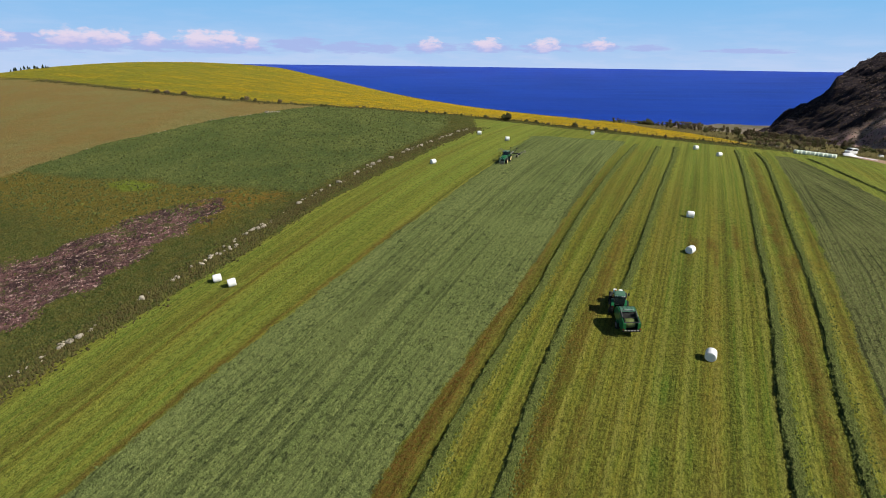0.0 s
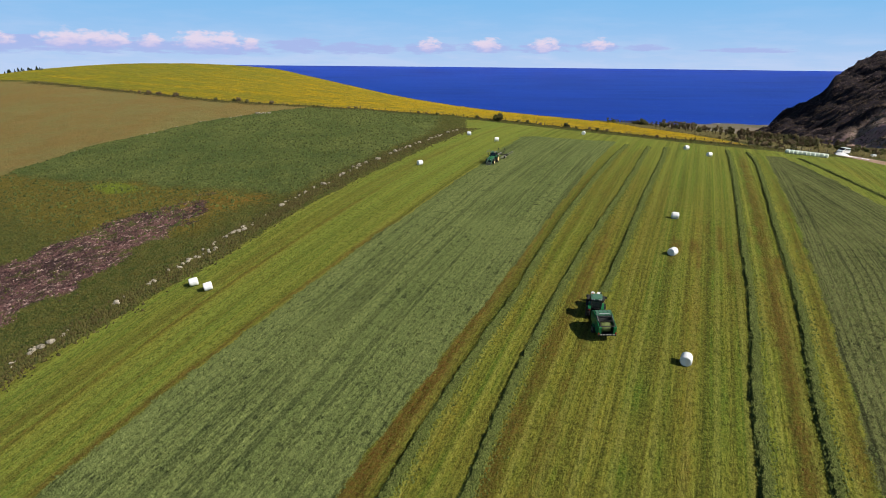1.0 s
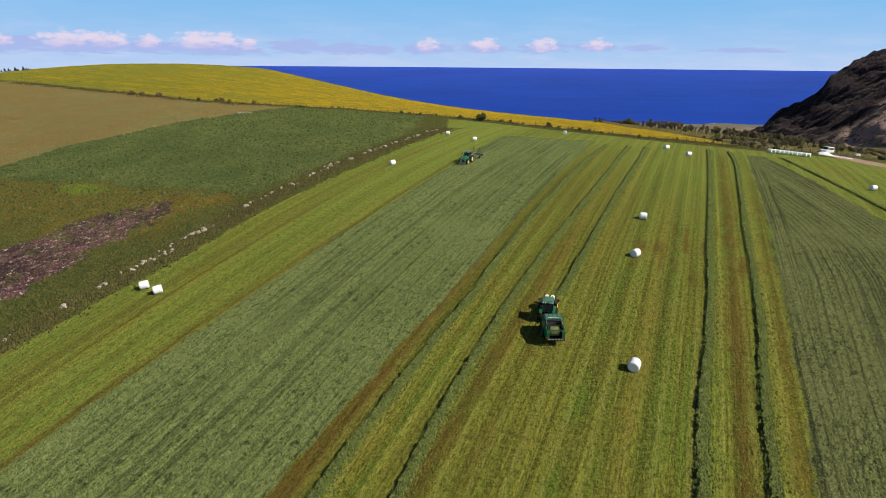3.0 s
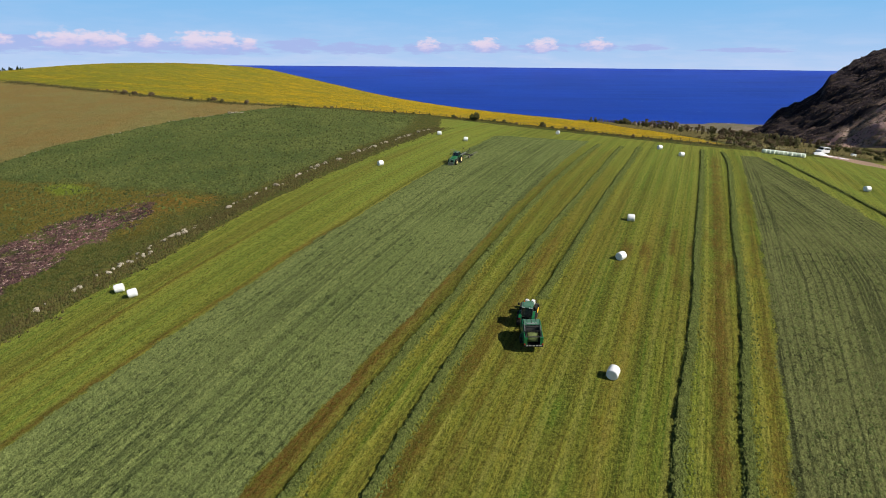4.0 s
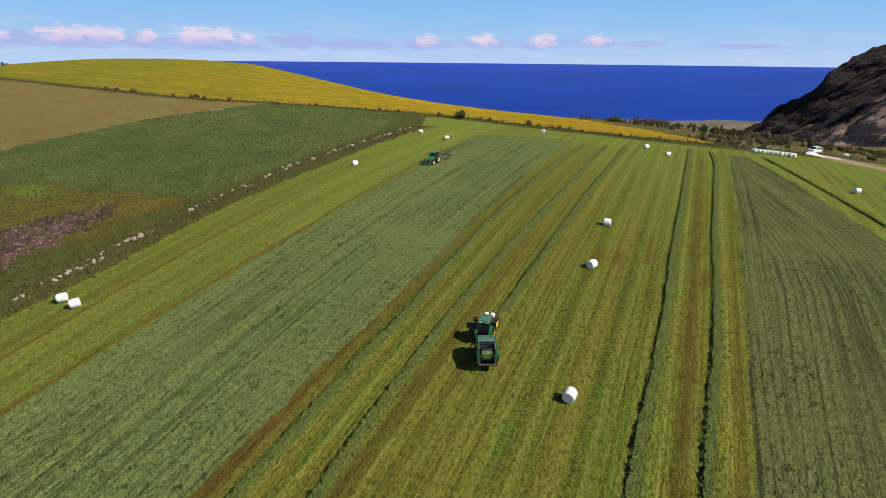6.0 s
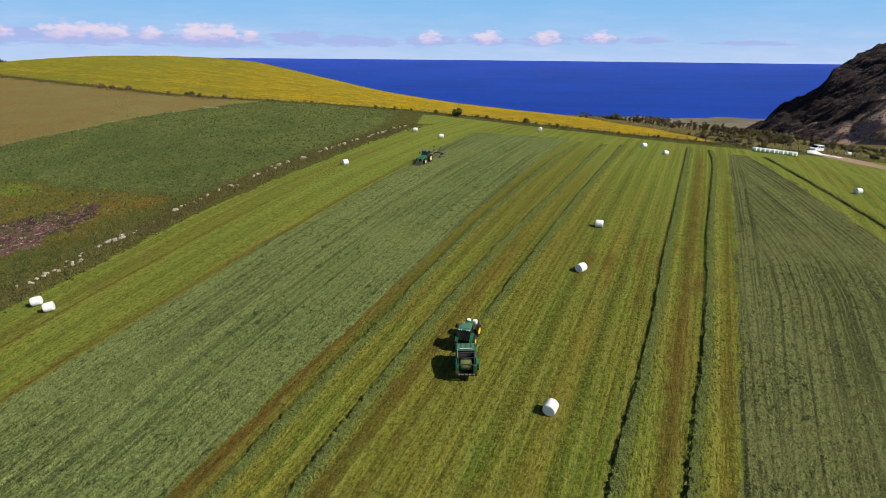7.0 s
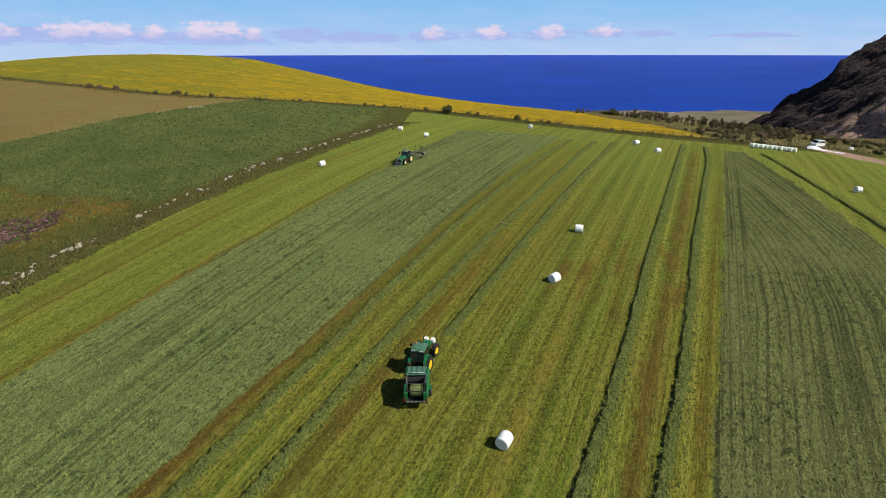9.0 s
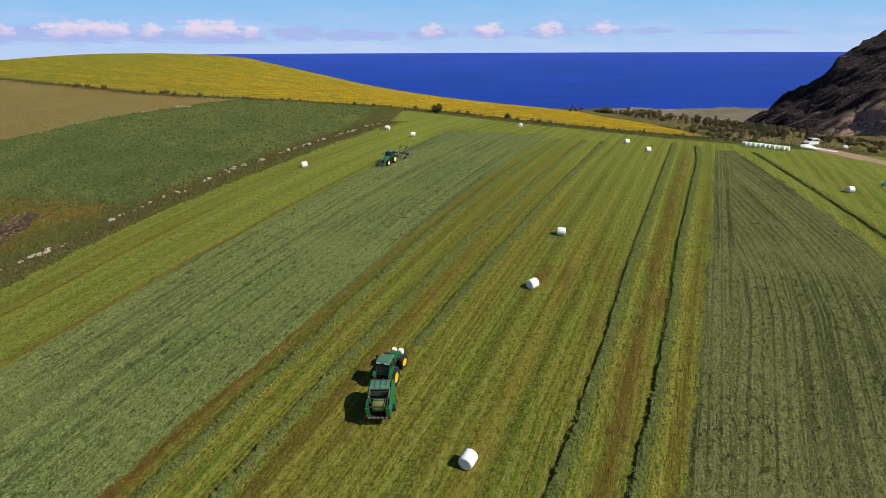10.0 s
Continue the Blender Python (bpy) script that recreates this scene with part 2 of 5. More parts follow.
def sheet(name, xs, ys, zfun, material, attrs=None):
    X, Y = np.meshgrid(xs, ys)
    Z = zfun(X, Y)
    nx, ny = len(xs), len(ys)
    co = np.stack([X, Y, Z], -1).reshape(-1, 3).astype(np.float32)
    i = np.arange(nx * ny).reshape(ny, nx)
    quads = np.stack([i[:-1, :-1], i[:-1, 1:], i[1:, 1:], i[1:, :-1]], -1).reshape(-1, 4)
    me = bpy.data.meshes.new(name)
    me.vertices.add(len(co))
    me.vertices.foreach_set("co", co.ravel())
    me.loops.add(quads.size)
    me.loops.foreach_set("vertex_index", quads.ravel().astype(np.int32))
    me.polygons.add(len(quads))
    me.polygons.foreach_set("loop_start", np.arange(0, quads.size, 4, dtype=np.int32))
    me.update(calc_edges=True)
    me.polygons.foreach_set("use_smooth", np.ones(len(quads), bool))
    for key, val in (attrs(X, Y) if attrs else {}).items():
        a = me.attributes.new(key, "FLOAT", "POINT")
        a.data.foreach_set("value", np.ascontiguousarray(val, np.float32).ravel())
    me.materials.append(material)
    return new(name, me)

# ---- materials ----
ALONG = math.atan(LEAN)


def mown_colour(k):
    """Stubble: broad lanes and a few straw lines along the swaths, greener patches, close grain."""
    rows = k.coords((1, 0.006, 0), ALONG)
    broken = k.coords((1, 0.45, 0), ALONG)
    plain = k.coords()
    col = k.mix(k.noise(rows, 0.30, 3, 0.6, 0.42, 0.58), lin(88, 106, 34), lin(140, 130, 48))
    col = k.mix(k.math("MULTIPLY", k.noise(plain, 0.10, 3, 0.6, 0.4, 0.65), 0.6), col, lin(96, 122, 42))
    col = k.mix(k.math("MULTIPLY", k.noise(plain, 0.07, 4, 0.65, 0.48, 0.64), 0.55), col, lin(122, 108, 46))
    col = k.mix(k.math("MULTIPLY", k.noise(rows, 0.75, 3, 0.7, 0.50, 0.58), 0.6), col, lin(98, 86, 34))
    col = k.mix(k.math("MULTIPLY", k.noise(rows, 1.7, 3, 0.7, 0.50, 0.58), 0.35), col, lin(74, 88, 26))
    wave = k.node("TexWave", Vector=rows, Scale=0.115, Distortion=3.0, Detail=3.0)
    wave.inputs["Detail Scale"].default_value = 0.8
    for lo, hi, weight, tint in ((0.78, 0.95, 0.5, lin(72, 74, 28)), (0.20, 0.04, 0.4, lin(158, 154, 76))):
        band = k.node("MapRange", Value=wave.outputs["Fac"])
        band.inputs["From Min"].default_value, band.inputs["From Max"].default_value = lo, hi
        col = k.mix(k.math("MULTIPLY", band.outputs["Result"], weight), col, tint)
    col = k.mix(k.math("MULTIPLY", k.attribute("fresh"), 0.75), col, lin(132, 151, 62))
    col = k.mix(k.math("MULTIPLY", k.noise(rows, 1.3, 2, 0.6, 0.54, 0.62), 0.4), col, lin(152, 150, 62))
    col = k.mix(k.math("MULTIPLY", k.noise(rows, 2.6, 2, 0.6, 0.52, 0.60), 0.25), col, lin(150, 148, 60))
    col = k.mix(k.math("MULTIPLY", k.noise(broken, 2.6, 4, 0.8, 0.47, 0.58), 0.6), col, lin(54, 62, 18))
    return k.mix(k.math("MULTIPLY", k.noise(plain, 3.4, 3, 0.8, 0.49, 0.58), 0.45), col, lin(144, 148, 58))


def hay_colour(k, dark, mid, light, lines=0.55, bent=False):
    """Spread cut grass: faint rows, pale stalks, and shade in the gaps painted dark; bent: rows that follow the
    attribute 'row'.
    """
    plain = k.coords()
    if bent:
        y = k.node("SeparateXYZ", Vector=plain).outputs["Y"]
        rows, dotted = (k.node("CombineXYZ", X=k.attribute("row"), Y=k.math("MULTIPLY", y, f)).outputs[0] for f in (0.012, 0.55))
    else:
        rows, dotted = (k.coords((1, f, 0), ALONG) for f in (0.012, 0.55))
    col = k.mix(k.noise(rows, 0.40, 3, 0.6, 0.36, 0.64), mid, light)
    col = k.mix(k.math("MULTIPLY", k.noise(rows, 0.95, 3, 0.7, 0.52, 0.58), lines), col, dark)
    col = k.mix(k.math("MULTIPLY", k.noise(dotted, 2.4, 4, 0.8, 0.47, 0.60), 0.7), col, dark)
    # small shadows between the clumps, painted as dark spots
    shadow_specks = k.noise(dotted, 1.25, 2, 0.55, 0.60, 0.65)
    col = k.mix(k.math("MULTIPLY", shadow_specks, 0.75), col, tuple(0.7 * v for v in dark))
    wave = k.node("TexWave", Vector=rows, Scale=0.27, Distortion=2.2, Detail=2.0)
    wave.inputs["Detail Scale"].default_value = 0.7
    line = k.node("MapRange", Value=wave.outputs["Fac"])
    line.inputs["From Min"].default_value, line.inputs["From Max"].default_value = 0.80, 0.96
    col = k.mix(k.math("MULTIPLY", line.outputs["Result"], lines * lines * 0.85), col, tuple(0.7 * v for v in dark))
    col = k.mix(k.math("MULTIPLY", k.noise(plain, 0.06, 3, 0.6, 0.45, 0.65), 0.35), col, light)
    return k.mix(k.math("MULTIPLY", k.noise(plain, 5.0, 3, 0.8, 0.50, 0.62), 0.36), col, lin(130, 140, 86))


WEST_HAY = (lin(52, 62, 32), lin(106, 118, 66), lin(122, 131, 76))
EAST_HAY = (lin(46, 50, 26), lin(96, 101, 56), lin(115, 118, 71), 0.8, True)


def heath_colour(k):
    plain = k.coords()
    col = k.mix(k.noise(plain, 0.05, 4, 0.65, 0.40, 0.60), lin(134, 124, 74), lin(136, 114, 66))
    col = k.mix(k.math("MULTIPLY", k.noise(plain, 0.4, 4, 0.7, 0.45, 0.62), 0.5), col, lin(140, 114, 66))
    return k.mix(k.math("MULTIPLY", k.noise(plain, 1.6, 4, 0.75, 0.44, 0.62), 0.6), col, lin(100, 96, 54))


def pasture_colour(k):
    plain = k.coords()
    col = k.mix(k.noise(plain, 0.06, 4, 0.65, 0.40, 0.60), lin(82, 94, 48), lin(102, 109, 58))
    col = k.mix(k.math("MULTIPLY", k.noise(plain, 0.5, 4, 0.7, 0.46, 0.62), 0.6), col, lin(72, 86, 45))
    return k.mix(k.math("MULTIPLY", k.noise(plain, 1.8, 4, 0.75, 0.48, 0.62), 0.65), col, lin(50, 62, 34))


def flower_colour(k):
    """Yellow bloom in drifts across the slope, thicker towards the sea, with green showing between."""
    plain = k.coords()
    drift = k.coords((0.5, 1.5, 0), 0.30)
    x = k.node("SeparateXYZ", Vector=plain).outputs["X"]
    thick = k.node("MapRange", Value=x)
    thick.inputs["From Min"].default_value, thick.inputs["From Max"].default_value = -190.0, 40.0
    patch = k.math("ADD", k.noise(drift, 0.045, 5, 0.72, 0.34, 0.66), k.math("MULTIPLY", k.math("SUBTRACT", thick.outputs["Result"], 0.45), 0.9))
    col = k.mix(patch, lin(138, 132, 38), lin(196, 156, 14))
    col = k.mix(k.math("MULTIPLY", k.noise(drift, 0.22, 5, 0.8, 0.44, 0.58), 0.75), col, lin(104, 108, 36))
    return k.mix(k.math("MULTIPLY", k.noise(plain, 0.7, 4, 0.75, 0.46, 0.60), 0.6), col, lin(94, 92, 32))


def peat_colour(k):
    """Torn peat: near-black hollows, pinkish clods and some green coming through."""
    plain = k.coords()
    col = k.mix(k.noise(plain, 0.16, 4, 0.75, 0.42, 0.58), lin(62, 46, 46), lin(104, 76, 74))
    col = k.mix(k.noise(plain, 0.9, 4, 0.8, 0.55, 0.63), col, lin(170, 146, 138))
    col = k.mix(k.math("MULTIPLY", k.noise(plain, 1.2, 4, 0.8, 0.52, 0.60), 0.9), col, lin(40, 28, 30))
    return k.mix(k.math("MULTIPLY", k.noise(plain, 0.3, 4, 0.75, 0.54, 0.64), 0.8), col, lin(74, 76, 38))


def ground_material():
    k = Nodes("field_ground", rough=0.95, spec=0.1)
    plain = k.coords()
    broken = k.coords((1, 0.2, 0), ALONG)
    fine = k.noise(plain, 3.2, 4, 0.75, 0.36, 0.64)
    mid = k.noise(plain, 0.45, 3, 0.6, 0.38, 0.62)
    wide = k.noise(plain, 0.05, 3, 0.55, 0.38, 0.62)
    grain = k.noise(plain, 5.0, 3, 0.8, 0.44, 0.60)

    def edge(name):
        """A cover's share, with a ragged crisp rim."""
        r = k.node("MapRange", Value=k.math("ADD", k.attribute(name), k.math("MULTIPLY", k.math("SUBTRACT", fine, 0.5), 0.6)))
        r.inputs["From Min"].default_value, r.inputs["From Max"].default_value = 0.3, 0.7
        return r.outputs["Result"]

    # rough verge grass
    col = k.mix(mid, lin(70, 84, 34), lin(106, 100, 48))
    col = k.mix(k.math("MULTIPLY", fine, 0.6), col, lin(52, 56, 26))
    # olive grazing
    olive = k.mix(mid, lin(106, 96, 36), lin(128, 110, 50))
    olive = k.mix(k.math("MULTIPLY", fine, 0.5), olive, lin(72, 74, 32))
    col = k.mix(k.attribute("olive"), col, olive)
    heath = heath_colour(k)
    col = k.mix(edge("heath"), col, heath)
    pas = pasture_colour(k)
    col = k.mix(edge("pasture"), col, pas)
    col = k.mix(k.attribute("lime"), col, k.mix(fine, lin(126, 140, 46), lin(92, 112, 38)))
    col = k.mix(edge("purple"), col, peat_colour(k))
    col = k.mix(k.math("MULTIPLY", k.attribute("rust"), k.noise(plain, 0.9, 4, 0.8, 0.48, 0.60)), col, lin(138, 102, 44))
    flo = flower_colour(k)
    col = k.mix(edge("flower"), col, flo)
    col = k.mix(edge("mown"), col, mown_colour(k))
    soil = k.mix(k.noise(broken, 1.6, 4, 0.75, 0.38, 0.62), lin(74, 54, 22), lin(120, 88, 40))
    soil = k.mix(k.math("MULTIPLY", k.noise(plain, 2.4, 3, 0.75, 0.5, 0.62), 0.7), soil, lin(96, 96, 34))
    col = k.mix(k.math("MULTIPLY", k.attribute("soil"), k.math("ADD", 0.5, k.math("MULTIPLY", fine, 0.5))), col, soil)
    # spread hay
    col = k.mix(edge("hay"), col, k.mix(edge("east"), hay_colour(k, *WEST_HAY), hay_colour(k, *EAST_HAY)))
    # gravel track and far shore
    col = k.mix(edge("road"), col, k.mix(fine, lin(196, 164, 146), lin(140, 114, 98)))
    sho = k.mix(k.noise(plain, 0.012, 4, 0.65, 0.42, 0.58), lin(128, 114, 100), lin(102, 98, 80))
    sho = k.mix(k.math("MULTIPLY", k.attribute("surf"), k.noise(plain, 0.05, 4, 0.75, 0.60, 0.64)), sho, (0.75, 0.78, 0.82))
    col = k.mix(k.attribute("shore"), col, sho)
    k.colour(col)
    h = k.math("ADD", k.math("MULTIPLY", fine, 0.6), k.noise(broken, 3.5, 4, 0.75, 0.3, 0.7))
    return k.bump(h, 1.0, 0.22).mat


def sea_material():
    k = Nodes("sea_water", rough=0.5, spec=0.035)
    far = k.coords((1, 1, 1))
    col = k.mix(k.noise(far, 0.002, 4, 0.6, 0.35, 0.65), (0.003, 0.025, 0.245), (0.005, 0.036, 0.32))
    col = k.mix(k.math("MULTIPLY", k.noise(k.coords((0.12, 1, 1)), 0.012, 4, 0.65, 0.45, 0.62), 0.5), col, (0.006, 0.044, 0.36))
    col = k.mix(k.noise(k.coords((0.5, 1, 1)), 0.05, 3, 0.7, 0.72, 0.76), col, (0.35, 0.42, 0.55))
    k.colour(col)
    return k.bump(k.noise(far, 0.06, 4, 0.7, 0.2, 0.8), 0.5, 1.5).mat


def rock_slope_material():
    k = Nodes("mountain_slope", rough=0.95, spec=0.1)
    c = k.coords()
    col = k.mix(k.noise(c, 0.016, 4, 0.65, 0.42, 0.58), lin(198, 160, 164), lin(188, 160, 142))
    col = k.mix(k.noise(c, 0.06, 5, 0.75, 0.50, 0.62), col, lin(122, 112, 86))
    col = k.mix(k.noise(c, 0.16, 5, 0.8, 0.54, 0.62), col, lin(196, 180, 170))
    col = k.mix(k.noise(c, 0.10, 5, 0.8, 0.56, 0.64), col, lin(86, 72, 76))
    # dark ridge rock, with the shade of its steep faces put into the colour
    col = k.mix(k.attribute("shaded_crag"), col, k.mix(k.noise(c, 0.07, 5, 0.75, 0.4, 0.6), lin(30, 27, 34), lin(58, 50, 56)))
    k.colour(col)
    return k.bump(k.noise(c, 0.14, 6, 0.8, 0.2, 0.8), 1.0, 6.0).mat


def plain_material(name, col, dark, rough=0.5, metal=0.0, scale=3.0, spec=0.4, bump=0.1):
    k = Nodes(name, rough, metal, spec)
    c = k.coords()
    k.colour(k.mix(k.math("MULTIPLY", k.noise(c, scale, 4, 0.65, 0.4, 0.7), 0.6), col, dark))
    return k.bump(k.noise(c, scale * 8, 2, 0.6, 0.2, 0.8), bump, 0.01).mat


def film_material():
    """White stretch film, a little creased."""
    k = Nodes("white_bale_film", 0.32, 0.0, 0.5)
    c = k.coords()
    col = k.mix(k.noise(c, 2.0, 3, 0.6, 0.45, 0.75), (0.80, 0.80, 0.80), (0.70, 0.71, 0.70))
    k.colour(col)
    k.bsdf.inputs["Subsurface Weight"].default_value = 0.0
    return k.bump(k.noise(k.coords((2, 2, 14)), 2.0, 3, 0.6, 0.2, 0.8), 0.25, 0.02).mat


def hay_material(name, a, b, c):
    """Cut grass, each clump with its own shade."""
    k = Nodes(name, 0.9, 0.0, 0.15)
    g = k.node("NewGeometry")
    col = k.mix(g.outputs["Random Per Island"], a, b)
    col = k.mix(k.noise(k.coords(), 1.4, 3, 0.6, 0.4, 0.65), col, c)
    k.colour(col)
    return k.mat


M_GROUND = ground_material()
M_SEA = sea_material()
M_SLOPE = rock_slope_material()
M_FILM = film_material()


def tinted(name, colour, spread, mean=1.0):
    """Loose stalks that take the field's own colours, each clump lighter or darker."""
    k = Nodes(name, 0.9, 0.0, 0.15)
    g = k.node("NewGeometry")
    r = k.node("MapRange", Value=g.outputs["Random Per Island"])
    r.inputs["To Min"].default_value, r.inputs["To Max"].default_value = mean - spread, mean + spread
    v = k.node("VectorMath")
    v.operation = "SCALE"
    k.put(v.inputs[0], colour(k))
    k.put(v.inputs["Scale"], r.outputs["Result"])
    return k.colour(v.outputs["Vector"]).mat


M_HAY = hay_material("cut_grass", lin(112, 120, 62), lin(58, 68, 32), lin(88, 98, 46))


def swath_material():
    """Raked grass: tangled pale stalks, with the shade of the gaps painted in as dark noise."""
    k = Nodes("raked_grass", 0.95, 0.0, 0.1)
    c = k.coords()
    col = k.mix(k.noise(c, 1.2, 3, 0.6, 0.4, 0.62), lin(98, 108, 54), lin(74, 84, 40))
    col = k.mix(k.math("MULTIPLY", k.noise(c, 4.2, 4, 0.8, 0.46, 0.58), 0.8), col, lin(38, 45, 20))
    col = k.mix(k.math("MULTIPLY", k.noise(c, 6.5, 3, 0.8, 0.50, 0.60), 0.6), col, lin(126, 130, 74))
    k.colour(col)
    return k.bump(k.noise(c, 7.0, 4, 0.8, 0.2, 0.8), 1.0, 0.12).mat


M_SWATH = swath_material()
M_GREEN = plain_material("green_machine_paint", lin(22, 104, 58), lin(24, 78, 46), 0.35, 0.0, 2.0, 0.5)
M_GREEN_DARK = plain_material("dusty_green_panel", lin(70, 112, 90), lin(84, 104, 90), 0.5, 0.0, 2.5, 0.4)
M_YELLOW = plain_material("yellow_rim_paint", lin(226, 186, 30), lin(190, 150, 40), 0.45, 0.0, 3.0, 0.4)
M_PALE_YELLOW = plain_material("pale_yellow_rim_paint", lin(222, 196, 132), lin(196, 168, 120), 0.5, 0.0, 3.0, 0.4)
M_RUBBER = plain_material("tyre_rubber", (0.018, 0.018, 0.018), (0.05, 0.042, 0.03), 0.85, 0.0, 4.0, 0.2, 0.4)
M_BLACK = plain_material("black_steel", (0.02, 0.02, 0.02), (0.04, 0.036, 0.03), 0.6, 0.0, 4.0, 0.4)
M_STEEL = plain_material("worn_steel", (0.30, 0.29, 0.27), (0.16, 0.13, 0.10), 0.45, 0.8, 5.0, 0.5)
M_ORANGE = plain_material("orange_beacon", lin(230, 110, 30), lin(200, 90, 30), 0.3)
M_RED = plain_material("red_lamp", lin(170, 22, 20), lin(120, 20, 18), 0.3)
M_WHITE = plain_material("white_paint", (0.78, 0.78, 0.77), (0.62, 0.61, 0.58), 0.35, 0.0, 2.0, 0.5)
M_SHEET = plain_material("white_plastic_sheet", (0.80, 0.80, 0.81), (0.60, 0.60, 0.60), 0.5, 0.0, 1.2, 0.4, 0.3)
M_GLASS = plain_material("dark_cab_glass", (0.012, 0.016, 0.016), (0.02, 0.024, 0.024), 0.08, 0.0, 2.0, 0.6, 0.0)
M_WOOD = plain_material("grey_post_wood", lin(104, 92, 76), lin(70, 62, 52), 0.9, 0.0, 6.0, 0.2, 0.5)
M_WIRE = plain_material("fence_wire", (0.25, 0.25, 0.24), (0.14, 0.12, 0.10), 0.5, 0.7)
M_BARK = plain_material("tree_bark", lin(74, 60, 48), lin(48, 40, 32), 0.95, 0.0, 5.0, 0.1, 0.6)
M_GREEN_BALE = plain_material("pale_green_film", lin(232, 237, 224), lin(212, 220, 204), 0.35, 0.0, 2.0, 0.5)
M_HEAPED = plain_material("bale_hay", lin(108, 118, 74), lin(78, 86, 50), 0.95, 0.0, 6.0, 0.1, 0.8)


def stone_material():
    k = Nodes("field_stone", 0.9, 0.0, 0.2)
    c = k.coords()
    o = k.node("ObjectInfo")
    col = k.mix(o.outputs["Random"], lin(172, 162, 146), lin(128, 120, 106))
    col = k.mix(k.noise(c, 3.0, 4, 0.7, 0.52, 0.68), col, lin(104, 98, 82))
    col = k.mix(k.noise(c, 9.0, 3, 0.7, 0.55, 0.7), col, lin(176, 168, 150))
    k.colour(col)
    return k.bump(k.noise(c, 6.0, 4, 0.7, 0.2, 0.8), 0.6, 0.05).mat


def leaf_material(name, a, b, c):
    k = Nodes(name, 0.8, 0.0, 0.15)
    g = k.node("NewGeometry")
    o = k.node("ObjectInfo")
    col = k.mix(g.outputs["Random Per Island"], a, b)
    col = k.mix(k.math("MULTIPLY", o.outputs["Random"], 0.6), col, c)
    return k.colour(col).mat


M_STONE = stone_material()
M_LEAF = leaf_material("dark_leaves", lin(72, 78, 40), lin(104, 102, 56), lin(92, 82, 54))
M_LEAF_BROWN = leaf_material("dry_shrub_leaves", lin(100, 86, 62), lin(122, 106, 78), lin(106, 90, 68))
M_LEAF_THIN = leaf_material("thin_birch_leaves", lin(128, 116, 76), lin(96, 100, 56), lin(116, 102, 80))
M_NEEDLE = leaf_material("dark_needles", lin(26, 42, 24), lin(44, 58, 32), lin(36, 44, 26))
M_STUBBLE = tinted("stubble_tufts", mown_colour, 0.14, 0.92)
M_SPREAD = tinted("spread_grass", lambda k: hay_colour(k, *WEST_HAY), 0.27)
M_SPREAD_EAST = tinted("spread_dry_grass", lambda k: hay_colour(k, *EAST_HAY), 0.22)
M_VERGE = hay_material("rough_grass", lin(92, 88, 44), lin(46, 58, 26), lin(74, 76, 34))
M_TUSSOCK = hay_material("tussock_grass", lin(92, 98, 46), lin(46, 54, 26), lin(70, 78, 38))
M_PASTURE = tinted("pasture_tufts", pasture_colour, 0.2)
M_BLOOM = tinted("yellow_flowers", flower_colour, 0.25)
M_DRY = tinted("heath_tufts", heath_colour, 0.14)
M_PEAT = tinted("torn_peat", peat_colour, 0.4)
M_HEATHER = hay_material("dark_heather", lin(92, 88, 48), lin(46, 50, 24), lin(70, 60, 34))
M_ROCKS = hay_material("pale_rock", lin(136, 118, 118), lin(78, 66, 70), lin(106, 92, 92))
M_ROUGH = hay_material("rough_scrub", lin(120, 108, 70), lin(72, 68, 40), lin(98, 92, 54))
M_SCRUB = hay_material("slope_heather", lin(86, 70, 58), lin(44, 38, 32), lin(70, 60, 46))
M_LUMPS = hay_material("heaped_grass", lin(100, 110, 60), lin(66, 76, 38), lin(84, 95, 49))

# ---- land, sea and sky ----
xs = spaced(-3200, 3200, -84, 128, 0.5, 1.07)
ys = np.concatenate([spaced(-2500, 700, 36, 214, 0.5, 1.06), np.arange(760, 1700, 10.0)])


def ground_height(X, Y):
    z = height(X, Y)
    X, Y = X / K, Y / K
    near = (Y < 420)
    rough = 0.05 * lumps(X, Y, 1.7, 11) + 0.10 * lumps(X, Y, 6, 12)
    s = across(X, Y)
    wild = (1 - step(s - edge_left(Y), 3)) * step(fence_y(X) - Y, 4)
    rough = rough + wild * (0.14 * lumps(X, Y, 1.1, 13) + 0.25 * lumps(X, Y, 3.5, 14))
    bank = np.exp(-((s - edge_left(Y) + 4.2) / 1.7) ** 2) * step(fence_y(X) - Y, 4) * step(Y, 20)
    rough = rough + bank * (0.22 + 0.2 * lumps(X, Y, 2.0, 15))
    fence_bank = np.exp(-((Y - fence_y(X)) / 2.0) ** 2)
    rough = rough + fence_bank * (0.3 + 0.3 * lumps(X, Y, 3.0, 16))
    return z + np.where(near, rough, 0)


ground = tagged(sheet("ground", xs, ys, ground_height, M_GROUND, zones),
                "mown hay fields, pasture and yellow flower hill above the sea", "ground", kind="structure")


def sea_height(X, Y):
    """Level, then rising a trifle far out, so that its edge stands at the true horizon."""
    r = np.hypot(X, Y)
    return SEA * K + np.clip(r - 1700, 0, None) ** 2 * (26.6 - 24 - SEA * K) / 3050 ** 2


